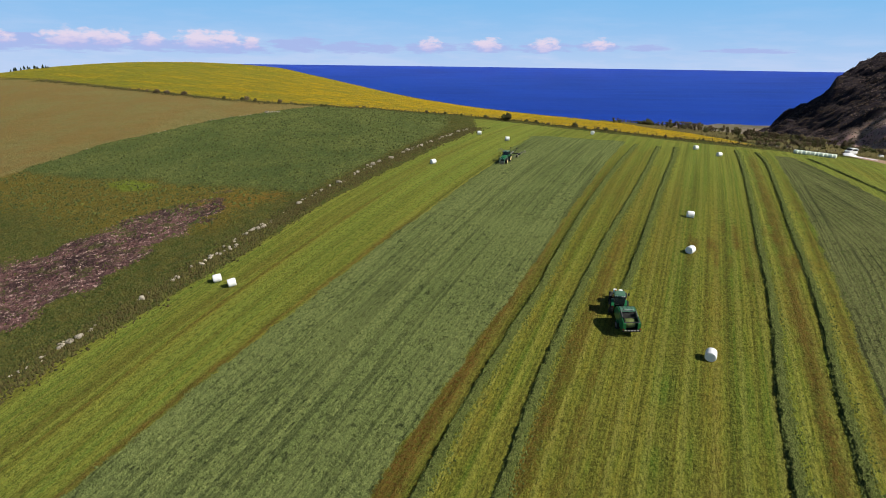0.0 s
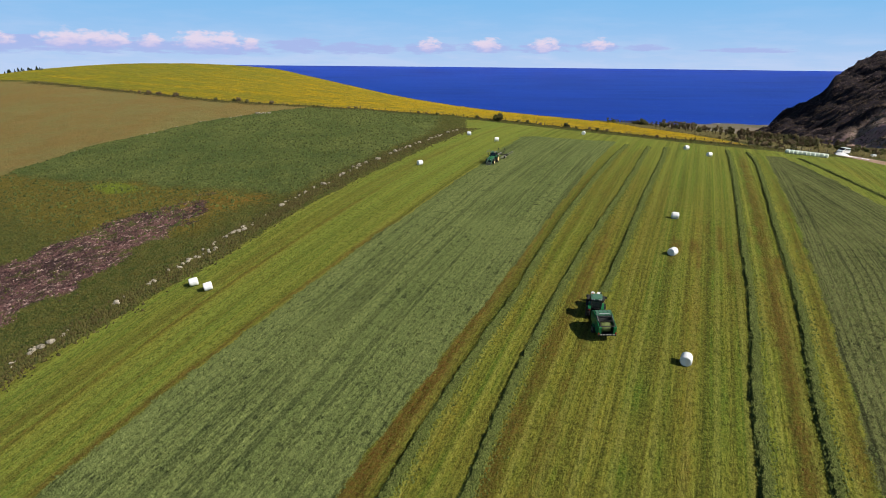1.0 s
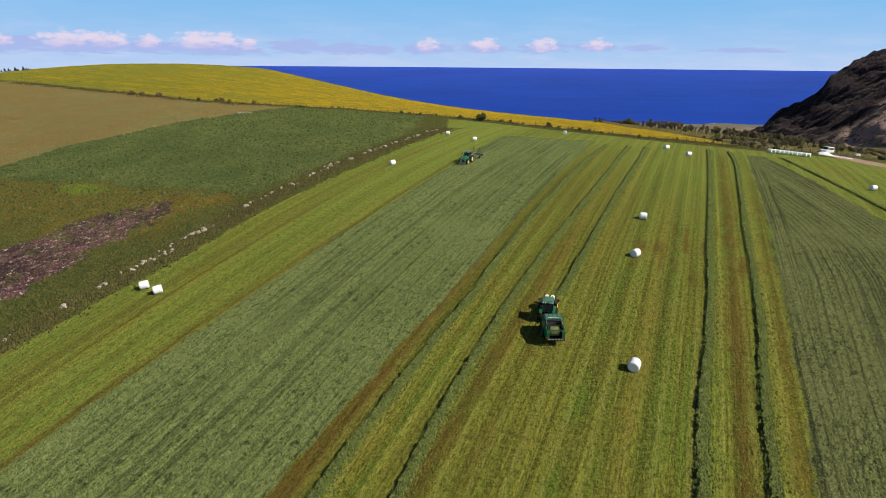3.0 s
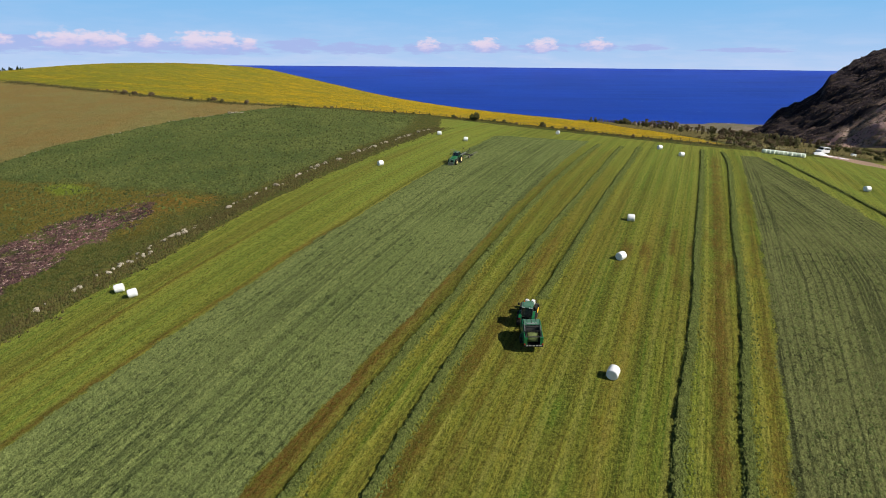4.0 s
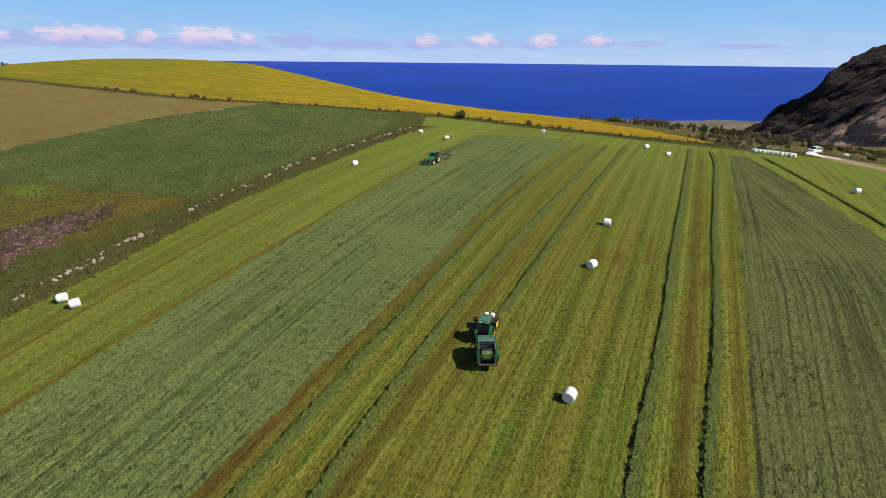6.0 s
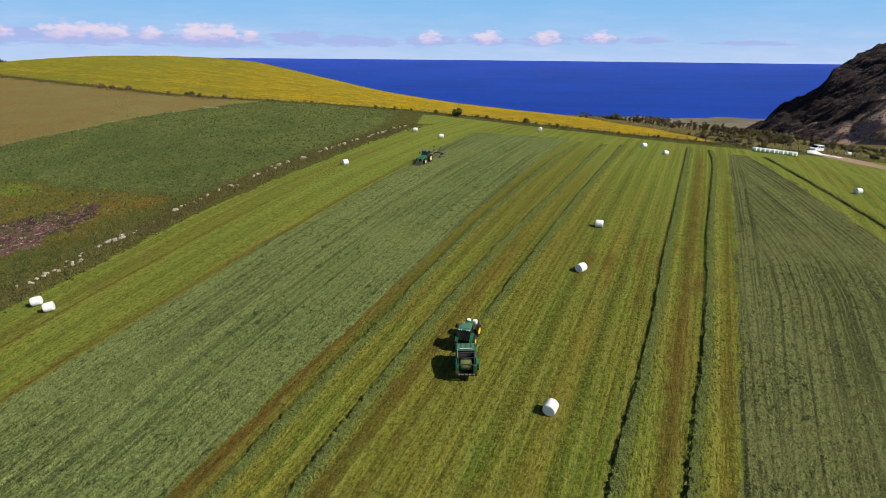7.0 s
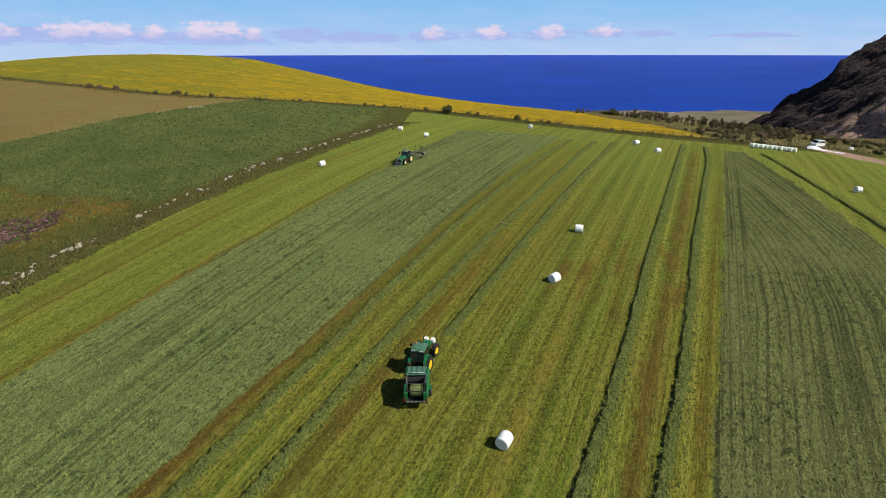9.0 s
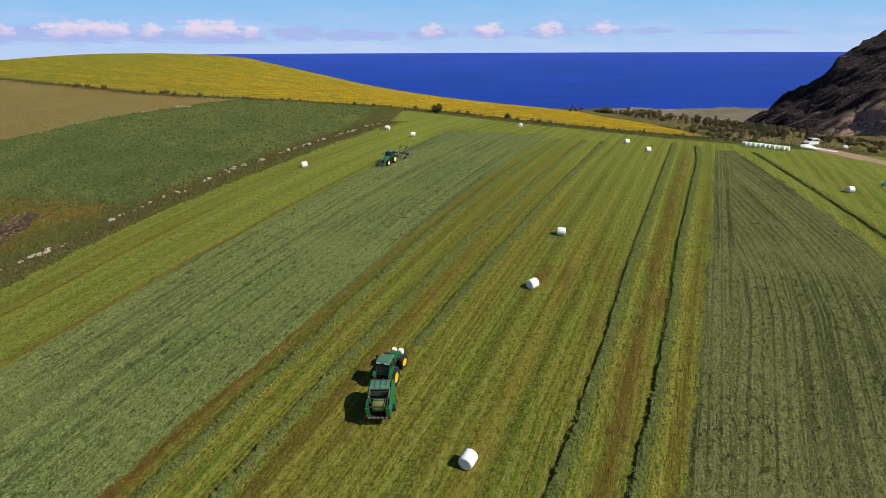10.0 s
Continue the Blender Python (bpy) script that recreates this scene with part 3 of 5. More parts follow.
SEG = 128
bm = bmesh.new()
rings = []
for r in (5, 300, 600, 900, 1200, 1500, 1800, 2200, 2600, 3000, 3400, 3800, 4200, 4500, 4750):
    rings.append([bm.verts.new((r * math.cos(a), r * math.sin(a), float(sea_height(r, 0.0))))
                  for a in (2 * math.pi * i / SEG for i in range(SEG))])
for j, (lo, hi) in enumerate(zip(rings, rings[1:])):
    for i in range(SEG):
        if j > 5 and 117 < 360 * i / SEG < 175:              # far sea left out here, so the backdrop's pale sky shows instead
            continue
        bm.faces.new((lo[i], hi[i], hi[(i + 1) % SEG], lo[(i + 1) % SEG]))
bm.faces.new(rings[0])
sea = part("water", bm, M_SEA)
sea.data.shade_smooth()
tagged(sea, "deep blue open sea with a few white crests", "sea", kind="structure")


def mountain_height(X, Y):
    X, Y = X / K, Y / K
    z = -37.8 + 0.57 * (X - 324) - 0.26 * (Y - 530)
    ridge = 668 + 0.55 * (X - 400) + 14 * lumps(X, Y, 60, 21)
    z = z - 0.95 * np.maximum(0, Y - ridge)
    side = (X - 21.4) / (Y - 14.7)                          # a crag stands out of the ridge above the shore
    z = z + 12 * step(side - 0.645, 0.010) * np.clip((0.735 - side) / 0.07, 0, 1) ** 0.7 * step(Y - 590, 50)
    z = z + 5 * lumps(X, Y, 90, 22) * step(Y - 560, -200) + 4 * lumps(X, Y, 36, 23) + 4.4 * lumps(X, Y, 14, 24) + 2.6 * lumps(X, Y, 6, 25)
    return K * np.minimum(z, 150 + 8 * lumps(X, Y, 30, 26))


# where the ridge rock gets its near-black colour, shade included
def shaded_crag(X, Y):
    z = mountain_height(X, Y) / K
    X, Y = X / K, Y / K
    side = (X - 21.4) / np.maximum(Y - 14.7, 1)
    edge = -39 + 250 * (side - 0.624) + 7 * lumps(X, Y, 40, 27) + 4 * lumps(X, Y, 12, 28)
    return dict(shaded_crag=step(z - edge, 6))


mountain = tagged(sheet("mountain", np.arange(170, 1300, 4.0), np.arange(200, 1300, 4.0), mountain_height, M_SLOPE, shaded_crag),
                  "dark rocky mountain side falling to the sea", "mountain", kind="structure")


def sky_band():
    """Haze and a row of small clouds along the far horizon."""
    k = Nodes("cloud_band")
    t = k.tree
    c = k.coords(kind="UV")
    sep = k.node("SeparateXYZ", Vector=c)
    az, el = sep.outputs["X"], k.math("ADD", sep.outputs["Y"], 0.42)
    # low clouds: azimuth, height, half width, half height (degrees); sunlit heads over long lavender bases
    heads = ((-38.2, 2.0, 2.3, 1.0), (-33.4, 1.6, 1.1, 0.5), (-32.2, 2.05, 2.4, 0.95), (-29.6, 2.05, 2.0, 0.9), (-26.4, 1.95, 1.2, 0.75), (-22.4, 2.1, 2.2, 1.05),
             (-20.3, 2.2, 1.7, 1.0), (-18.1, 1.9, 0.9, 0.7), (-1.5, 2.05, 1.3, 0.8), (4.0, 2.1, 1.6, 0.8), (9.5, 2.15, 1.5, 0.75), (14.4, 2.2, 1.3, 0.7))
    bases = ((-36.0, 1.55, 3.6, 0.8), (-31.0, 1.55, 3.8, 0.85), (-26.0, 1.6, 3.2, 0.75), (-20.5, 1.5, 4.2, 0.8), (-13.8, 1.75, 2.8, 0.85), (-9.6, 1.65, 2.8, 0.6), (-6.6, 1.6, 2.4, 0.6),
             (-1.5, 1.75, 2.4, 0.65), (4.0, 1.85, 2.5, 0.6), (9.5, 1.85, 2.8, 0.55), (14.5, 1.95, 2.2, 0.5), (18.5, 1.9, 2.2, 0.35), (27.0, 1.7, 3.5, 0.25))
    vec = k.node("CombineXYZ", X=k.math("MULTIPLY", az, 0.9), Y=k.math("MULTIPLY", el, 2.0))
    ragged = k.math("SUBTRACT", k.node("TexNoise", Vector=vec.outputs[0], Scale=1.0, Detail=5.0, Roughness=0.58).outputs["Fac"], 0.5)
    vec2 = k.node("CombineXYZ", X=k.math("MULTIPLY", az, 0.5), Y=k.math("MULTIPLY", el, 3.0), Z=7.0)
    streaky = k.math("SUBTRACT", k.node("TexNoise", Vector=vec2.outputs[0], Scale=1.0, Detail=5.0, Roughness=0.6).outputs["Fac"], 0.5)

    def cover(puffs, rough, lo, hi, under):
        total = None
        for a, e, w, h in puffs:
            dx = k.math("DIVIDE", k.math("SUBTRACT", az, a), w)
            dy = k.math("DIVIDE", k.math("SUBTRACT", el, e), h)
            dy = k.math("ADD", k.math("MAXIMUM", dy, 0.0), k.math("MULTIPLY", k.math("MINIMUM", dy, 0.0), under))   # flatter undersides
            d = k.math("SUBTRACT", 1.0, k.math("ADD", k.math("MULTIPLY", dx, dx), k.math("MULTIPLY", dy, dy)))
            total = d if total is None else k.math("MAXIMUM", total, d)
        r = k.node("MapRange", Value=k.math("ADD", total, rough))
        r.inputs["From Min"].default_value, r.inputs["From Max"].default_value = lo, hi
        r.interpolation_type = "SMOOTHSTEP"
        return r.outputs["Result"]

    base_cover = k.math("MULTIPLY", cover(bases, k.math("MULTIPLY", streaky, 4.2), -0.35, 0.7, 1.5), 0.85)
    head_cover = k.math("MULTIPLY", cover(heads, k.math("MULTIPLY", ragged, 3.4), -0.1, 0.95, 1.1), 0.85)
    up = k.math("ADD", k.math("SUBTRACT", el, 1.55), k.math("MULTIPLY", ragged, 1.4))
    lit = k.node("MapRange", Value=up)
    lit.inputs["From Min"].default_value, lit.inputs["From Max"].default_value = 0.0, 0.75
    white = k.mix(lit.outputs["Result"], lin(180, 186, 234), lin(234, 218, 236))
    # haze that thins out upwards, and high thin veils
    haze = k.node("MapRange", Value=el)
    haze.inputs["From Min"].default_value, haze.inputs["From Max"].default_value = 7.0, -0.3
    fade = k.node("MapRange", Value=el)
    fade.inputs["From Min"].default_value, fade.inputs["From Max"].default_value = 14.0, 8.5
    veil = k.node("TexNoise", Vector=k.node("CombineXYZ", X=k.math("MULTIPLY", az, 0.12), Y=k.math("MULTIPLY", el, 0.7)).outputs[0], Scale=1.0, Detail=4.0, Roughness=0.6).outputs["Fac"]
    veil = k.node("MapRange", Value=veil)
    veil.inputs["From Min"].default_value, veil.inputs["From Max"].default_value = 0.45, 0.75
    pale = k.math("ADD", k.math("POWER", haze.outputs["Result"], 1.5), k.math("MULTIPLY", k.math("MULTIPLY", veil.outputs["Result"], haze.outputs["Result"]), 0.5))
    blue = k.mix(pale, lin(126, 188, 238), lin(188, 209, 243))
    clouded = k.mix(head_cover, k.mix(base_cover, blue, lin(168, 184, 234)), white)
    em = k.node("Emission", Color=clouded, Strength=1.0)
    clear = k.node("BsdfTransparent")
    out = k.node("MixShader")
    k.put(out.inputs[0], fade.outputs["Result"])
    k.put(out.inputs[1], clear.outputs[0])
    k.put(out.inputs[2], em.outputs[0])
    k.put(t.nodes["Material Output"].inputs["Surface"], out.outputs[0])
    return k.mat


def backdrop_ring():
    me = bpy.data.meshes.new("backdrop")
    seg, r = 120, 4780.0
    els = (-2.0, 0, 2, 4, 7, 10, 14)
    verts, faces, uv = [], [], []
    for e in els:
        for i in range(seg + 1):
            a = radians(-180 + 360 * i / seg)
            verts.append((r * math.sin(a), r * math.cos(a), 26.6 + r * math.tan(radians(e))))
            uv.append((-180 + 360 * i / seg, e))
    for j in range(len(els) - 1):
        for i in range(seg):
            q = j * (seg + 1) + i
            faces.append((q, q + 1, q + seg + 2, q + seg + 1))
    me.from_pydata(verts, [], faces)
    layer = me.uv_layers.new(name="angles")
    for loop in me.loops:
        layer.data[loop.index].uv = uv[loop.vertex_index]
    me.materials.append(sky_band())
    ob = new("backdrop", me)
    ob.visible_shadow = False
    return tagged(ob, "hazy horizon sky with a row of small clouds", "sky", kind="structure")


backdrop_ring()

# ---- wrapped bales ----
def bale_mesh():
    """A round bale in white film: rounded rims, slack film at the ends, lap rings round it."""
    bm = bmesh.new()
    seg, prof = 40, [(0.02, -0.585), (0.30, -0.60), (0.48, -0.605), (0.565, -0.585), (0.605, -0.53), (0.615, -0.40), (0.62, -0.2), (0.625, 0.0),
                     (0.62, 0.2), (0.615, 0.40), (0.605, 0.53), (0.565, 0.585), (0.48, 0.605), (0.30, 0.60), (0.02, 0.585)]
    rings = []
    for j, (r, z) in enumerate(prof):
        ring = []
        for i in range(seg):
            a = 2 * math.pi * i / seg
            rr = r * (1 + 0.012 * math.sin(5 * a + j) + 0.010 * math.sin(11 * a + 2.0 * j))
            y, zz = rr * math.cos(a), rr * math.sin(a)
            zz = max(zz, -0.575)                          # flat where it lies
            ring.append(bm.verts.new((z, y, zz + 0.575)))
        rings.append(ring)
    for lo, hi in zip(rings, rings[1:]):
        for i in range(seg):
            bm.faces.new((lo[i], lo[(i + 1) % seg], hi[(i + 1) % seg], hi[i]))
    bm.faces.new(rings[0][::-1])
    bm.faces.new(rings[-1])
    bmesh.ops.recalc_face_normals(bm, faces=bm.faces)
    me = bpy.data.meshes.new("round_bale")
    bm.to_mesh(me)
    bm.free()
    me.shade_smooth()
    me.materials.append(M_FILM)
    return me


BALE = bale_mesh()


def round_bale(x, y, turn, label, group="wrapped bales on the field"):
    ob = new("round_bale", BALE)
    ob.matrix_world = on_ground(x, y, turn, 0.03)
    return tagged(ob, label, "bale", group)


LYING = "white film-wrapped round bale lying on mown stubble"
PAIR = "white film-wrapped round bale, one of a pair near the stone row"
for x, y, turn, label in ((22.5, 41.65, 62, "white film-wrapped round bale fresh from the baler on stubble"), (29.0, 62.25, 40, LYING), (33.8, 74.3, -14, LYING), (-26.0, 60.2, 20, PAIR), (-23.8, 58.8, 25, PAIR),
                          (-2.0, 103.2, 34, LYING), (8.2, 133.4, -8, LYING), (14.0, 126.0, 0, LYING), (36.9, 141.6, 70, "white film-wrapped round bale close to the fence bank"),
                          (55.7, 124.8, 15, LYING), (57.3, 117.0, 10, LYING), (80.0, 95.6, 5, LYING), (89.4, 101.0, 10, LYING)):
    round_bale(x, y, turn, label)
PALE = BALE.copy()
PALE.materials[0] = M_GREEN_BALE
for i in range(10):
    ob = round_bale(81.7 + 0.80 * i, 130.7 - 0.31 * i + 0.10 * math.sin(3 * i), 128 + 4 * math.sin(5 * i), "pale green wrapped round bale in a tight row", "bales stored in a row")
    ob.data = PALE


# ---- swaths: raked rows of cut grass ----
def swath(name, centre, y0, y1, width, tall, seed, label):
    """A ridge of raked grass along the line x = centre(y), with a ragged top."""
    n = int((y1 - y0) / 0.085)
    ys_ = np.linspace(y0, y1, n)
    offs = np.array((-1.0, -0.9, -0.8, -0.6, -0.4, -0.2, 0.0, 0.2, 0.4, 0.6, 0.8, 1.0))
    prof = np.array((-0.08, 0.85, 1.0, 1.0, 0.92, 0.8, 0.7, 0.55, 0.45, 0.3, 0.12, -0.08))
    Y = np.repeat(ys_[:, None], len(offs), 1)
    wv = 1 + 0.2 * lumps(ys_, ys_ * 0, 1.6, seed)[:, None]
    X = K * (centre(ys_)[:, None] + 0.07 * lumps(ys_, ys_ * 0 + 3, 2.5, seed + 1)[:, None]) + offs[None, :] * width / 2 * wv
    Y = K * Y
    X = X + 0.09 * lumps(X, Y, 0.30, seed + 5) + 0.06 * lumps(X, Y, 0.13, seed + 6)
    H = prof[None, :] * tall * (1 + 0.5 * lumps(X, Y, 0.30, seed + 2) + 0.5 * lumps(X, Y, 0.13, seed + 7) + 0.4 * lumps(X, Y, 0.9, seed + 3))
    H = H * np.clip(np.minimum(Y - K * y0, K * y1 - Y) / 1.2 + 0.1, 0, 1)
    Z = ground_height(X, Y) + H
    co = np.stack([X, Y, Z], -1).reshape(-1, 3)
    i = np.arange(n * len(offs)).reshape(n, len(offs))
    q = np.stack([i[:-1, :-1], i[:-1, 1:], i[1:, 1:], i[1:, :-1]], -1).reshape(-1, 4)
    me = bpy.data.meshes.new(name)
    me.from_pydata(co.tolist(), [], q.tolist())
    me.materials.append(M_SWATH)
    return tagged(new(name, me), label, "hay swath", "raked swaths")


RAKED = "long raked swath of cut grey-green grass on stubble"


def drawn(ys_, ss):
    """A swath's middle from its sideways places along the field."""
    return lambda y: np.interp(y, ys_, ss) + LEAN * (y - 33)


SWATHS = ((drawn((26, 36, 45, 55, 66, 78, 90, 103, 122), (0.4, 0.25, 0.6, 1.0, 0.75, 0.7, 0.95, 1.2, 1.75)), 26, 127.5),
          (drawn((26, 30, 36, 43, 50, 60, 72, 85, 104, 127), (5.8, 5.65, 5.3, 5.1, 5.1, 5.4, 6.0, 6.6, 7.0, 6.9)), 26, 126),
          (drawn((52, 58, 69, 86, 110, 125), (9.6, 10.05, 10.3, 10.5, 11.1, 10.7)), 53.5, 126),
          (drawn((24, 32, 38, 46, 54, 65, 93, 128), (24.5, 24.3, 24.2, 24.6, 24.7, 24.5, 24.65, 24.5)), 23, 128),
          (drawn((24, 32, 37, 42, 48, 60, 72, 86, 97, 108, 116, 125), (28.6, 28.8, 28.75, 28.95, 29.3, 29.25, 29.1, 29.4, 29.6, 29.8, 29.6, 29.0)), 23, 126.5),
          (swath_east_x, 60, 122))
for j, (line, a, b) in enumerate(SWATHS):
    swath("hay_swath", line, a, b, 0.95 if j < 5 else 0.85, 0.29, 30 + j, RAKED)


# ---- machines ----
def wheel(parent, x, y, d, w, rim_material, seg=28, lugs=16, turn=0.0):
    """A lugged tyre with its dished rim, axle along x, standing on the ground."""
    r = d / 2
    m = pose(x, y, r, 0, 90, 0) if not turn else pose(x, y, r, 0, 0, turn) @ pose(0, 0, 0, 0, 90, 0)
    bm = bmesh.new()
    add_lathe(bm, [(r * 0.56, -w * 0.40), (r * 0.80, -w * 0.5), (r * 0.94, -w * 0.46), (r * 0.965, -w * 0.2), (r * 0.965, w * 0.2), (r * 0.94, w * 0.46), (r * 0.80, w * 0.5), (r * 0.56, w * 0.40)], seg, m)
    for i in range(lugs):
        for side in (-1, 1):
            a = 2 * math.pi * (i + 0.25 * side) / lugs
            vs = add_box(bm, (r * 0.09, w * 0.50, r * 0.10), (0, 0, 0), (0, 0, 0))
            lug = m @ Matrix.Rotation(a, 4, "Z") @ Matrix.Translation((r * 0.965, 0, side * w * 0.22)) @ Matrix.Rotation(radians(90 + 28 * side), 4, "X")
            bmesh.ops.transform(bm, matrix=lug, verts=vs)
    bmesh.ops.recalc_face_normals(bm, faces=bm.faces)
    tyre = smooth(part("tyre", bm, M_RUBBER, parent, "black lugged tyre"), 30)
    bm = bmesh.new()
    for side in (-1, 1):
        add_lathe(bm, [(r * 0.58, side * w * 0.43), (r * 0.54, side * w * 0.44), (r * 0.50, side * w * 0.32), (r * 0.30, side * w * 0.22), (r * 0.16, side * w * 0.22), (r * 0.14, side * w * 0.30), (0.02, side * w * 0.30)], 24, m)
    bmesh.ops.recalc_face_normals(bm, faces=bm.faces)
    smooth(part("rim", bm, rim_material, tyre, "painted wheel rim"), 30)
    return tyre


def fender(bm, x0, x1, cy, cz, r, a0, a1, n=9, thick=0.05):
    """A curved mudguard about the axle at (cy, cz)."""
    outer, inner = [], []
    for i in range(n):
        a = radians(a0 + (a1 - a0) * i / (n - 1))
        outer.append((cy + r * math.cos(a), cz + r * math.sin(a)))
        inner.append((cy + (r - thick) * math.cos(a), cz + (r - thick) * math.sin(a)))
    rings = [[bm.verts.new((x, *p)) for x, p in ((x0, o), (x1, o), (x1, q), (x0, q))] for o, q in zip(outer, inner)]
    for lo, hi in zip(rings, rings[1:]):
        for j in range(4):
            bm.faces.new((lo[j], lo[(j + 1) % 4], hi[(j + 1) % 4], hi[j]))
    bm.faces.new(rings[0][::-1])
    bm.faces.new(rings[-1])
    bmesh.ops.recalc_face_normals(bm, faces=bm.faces)


def tractor(m, label, rear=1.72, front=1.30, steer=0.0, loader=False, film_rolls=False, rim=None):
    """A four-wheel tractor; origin under the rear axle, nose along +y."""
    rim = rim or M_YELLOW
    t = empty("tractor", m, label, "tractor")
    base = 2.65
    wheel(t, -0.92, 0, rear, 0.52, rim, lugs=18)
    wheel(t, 0.92, 0, rear, 0.52, rim, lugs=18)
    wheel(t, -0.88, base, front, 0.44, rim, turn=steer)
    wheel(t, 0.88, base, front, 0.44, rim, turn=steer)
    bm = bmesh.new()                                       # transmission, axles, frame
    add_box(bm, (0.55, 3.1, 0.45), (0, 1.2, 0.85), bevel=0.05)
    add_tube(bm, (-0.9, 0, rear / 2), (0.9, 0, rear / 2), 0.16)
    add_tube(bm, (-0.85, base, front / 2), (0.85, base, front / 2), 0.11)
    add_box(bm, (0.7, 0.5, 0.4), (0, 0, 0.95), bevel=0.05)
    add_box(bm, (0.5, 0.35, 0.7), (-0.62, 1.15, 0.75), bevel=0.06)
    add_box(bm, (0.5, 0.35, 0.7), (0.62, 1.15, 0.75), bevel=0.06)
    part("chassis", bm, M_BLACK, t, "black steel chassis and axles")
    bm = bmesh.new()                                       # bonnet with a sloping nose
    add_prism(bm, [(1.05, 1.0), (1.05, 1.72), (1.6, 1.72), (2.7, 1.58), (3.2, 1.42), (3.32, 1.2), (3.32, 0.85), (2.4, 0.85)], "x", -0.36, 0.36)
    bmesh.ops.bevel(bm, geom=list(bm.edges), offset=0.06, segments=2, affect="EDGES")
    bonnet = part("bonnet", bm, M_GREEN, t, "green sloping bonnet")
    for size, place in (((0.5, 0.03, 0.42), (0, 3.33, 1.08)), ((0.02, 0.9, 0.22), (-0.37, 2.2, 1.25)), ((0.02, 0.9, 0.22), (0.37, 2.2, 1.25))):
        bm = bmesh.new()
        add_box(bm, size, place, bevel=0.008)
        part("grille", bm, M_BLACK, bonnet, "black grille")
    for x in (-0.2, 0.2):
        bm = bmesh.new()
        add_tube(bm, (x, 3.29, 1.32), (x, 3.36, 1.32), 0.08)
        part("headlight", bm, M_WHITE, bonnet, "pale headlight")
    bm = bmesh.new()                                       # cab glass, leaning a little inwards
    add_prism(bm, [(-0.52, 1.12), (-0.58, 1.5), (-0.30, 2.48), (0.90, 2.48), (1.12, 1.6), (1.02, 1.12)], "x", -0.62, 0.62)
    bmesh.ops.bevel(bm, geom=list(bm.edges), offset=0.04, segments=1, affect="EDGES")
    part("cab_glass", bm, M_GLASS, t, "dark tinted cab windows")
    bm = bmesh.new()                                       # pillars and sills
    for x in (-0.63, 0.63):
        for a, b in (((-0.55, 1.45), (-0.30, 2.5)), ((1.12, 1.6), (0.91, 2.5)), ((0.28, 1.15), (0.22, 2.5)), ((-0.55, 1.45), (-0.5, 1.1)), ((1.12, 1.6), (1.02, 1.1)), ((-0.5, 1.1), (1.02, 1.1))):
            add_tube(bm, (x, *a), (x, *b), 0.045, seg=6)
    for y, z in ((-0.30, 2.48), (0.91, 2.48), (-0.55, 1.45)):
        add_tube(bm, (-0.62, y, z), (0.62, y, z), 0.045, seg=6)
    part("cab_frame", bm, M_BLACK, t, "black cab pillars")
    bm = bmesh.new()
    add_box(bm, (1.36, 1.36, 0.18), (0, 0.32, 2.57), bevel=0.08)
    add_box(bm, (0.96, 0.9, 0.07), (0, 0.28, 2.68), bevel=0.03)
    roof = part("roof", bm, M_GREEN_DARK, t, "sun-faded green cab roof")
    for x in (-0.52, -0.3, 0.3, 0.52):
        for y in (-0.37, 1.01):
            bm = bmesh.new()
            add_box(bm, (0.16, 0.06, 0.10), (x, y, 2.57), bevel=0.02)
            part("work_light", bm, M_WHITE, roof, "pale work light")
    bm = bmesh.new()
    add_lathe(bm, [(0.07, 0), (0.075, 0.1), (0.05, 0.17), (0.01, 0.19)], 12, pose(-0.48, 0.8, 2.65))
    part("beacon", bm, M_ORANGE, roof, "orange warning beacon")
    for side in (-1, 1):
        bm = bmesh.new()
        fender(bm, side * 0.60, side * 0.94, 0, rear / 2, rear / 2 + 0.12, 35, 150)
        f = part("fender", bm, M_GREEN, t, "green rear mudguard")
        bm = bmesh.new()
        add_box(bm, (0.22, 0.05, 0.14), (side * 0.78, -0.90, rear / 2 + 0.50), bevel=0.02)
        part("tail_light", bm, M_RED, f, "red tail light")
        bm = bmesh.new()
        fender(bm, side * 0.70, side * 1.08, base, front / 2, front / 2 + 0.1, 40, 140, 6)
        part("front_fender", bm, M_BLACK, t)
        bm = bmesh.new()                                   # mirror on its arm
        add_tube(bm, (side * 0.7, 1.0, 2.2), (side * 1.12, 1.15, 2.2), 0.02, seg=6)
        add_box(bm, (0.2, 0.05, 0.34), (side * 1.16, 1.16, 2.1), bevel=0.02)
        part("mirror", bm, M_BLACK, t)
        for i in range(3):                                 # cab steps
            bm = bmesh.new()
            add_box(bm, (0.26, 0.32, 0.03), (side * 0.86, 1.0, 0.5 + 0.28 * i))
            part("step", bm, M_BLACK, t)
    bm = bmesh.new()
    add_tube(bm, (0.44, 1.22, 1.5), (0.44, 1.22, 2.55), 0.055)
    add_tube(bm, (0.44, 1.22, 2.5), (0.44, 1.12, 2.68), 0.045)
    part("exhaust", bm, M_BLACK, t, "black upright exhaust")
    bm = bmesh.new()                                       # rear linkage
    for x in (-0.32, 0.32):
        add_tube(bm, (x, -0.25, 0.75), (x * 1.3, -1.0, 0.5), 0.05, seg=8)
        add_tube(bm, (x, -0.3, 1.25), (x * 1.2, -0.75, 0.6), 0.03, seg=8)
    add_tube(bm, (0, -0.3, 1.15), (0, -0.95, 0.95), 0.035, seg=8)
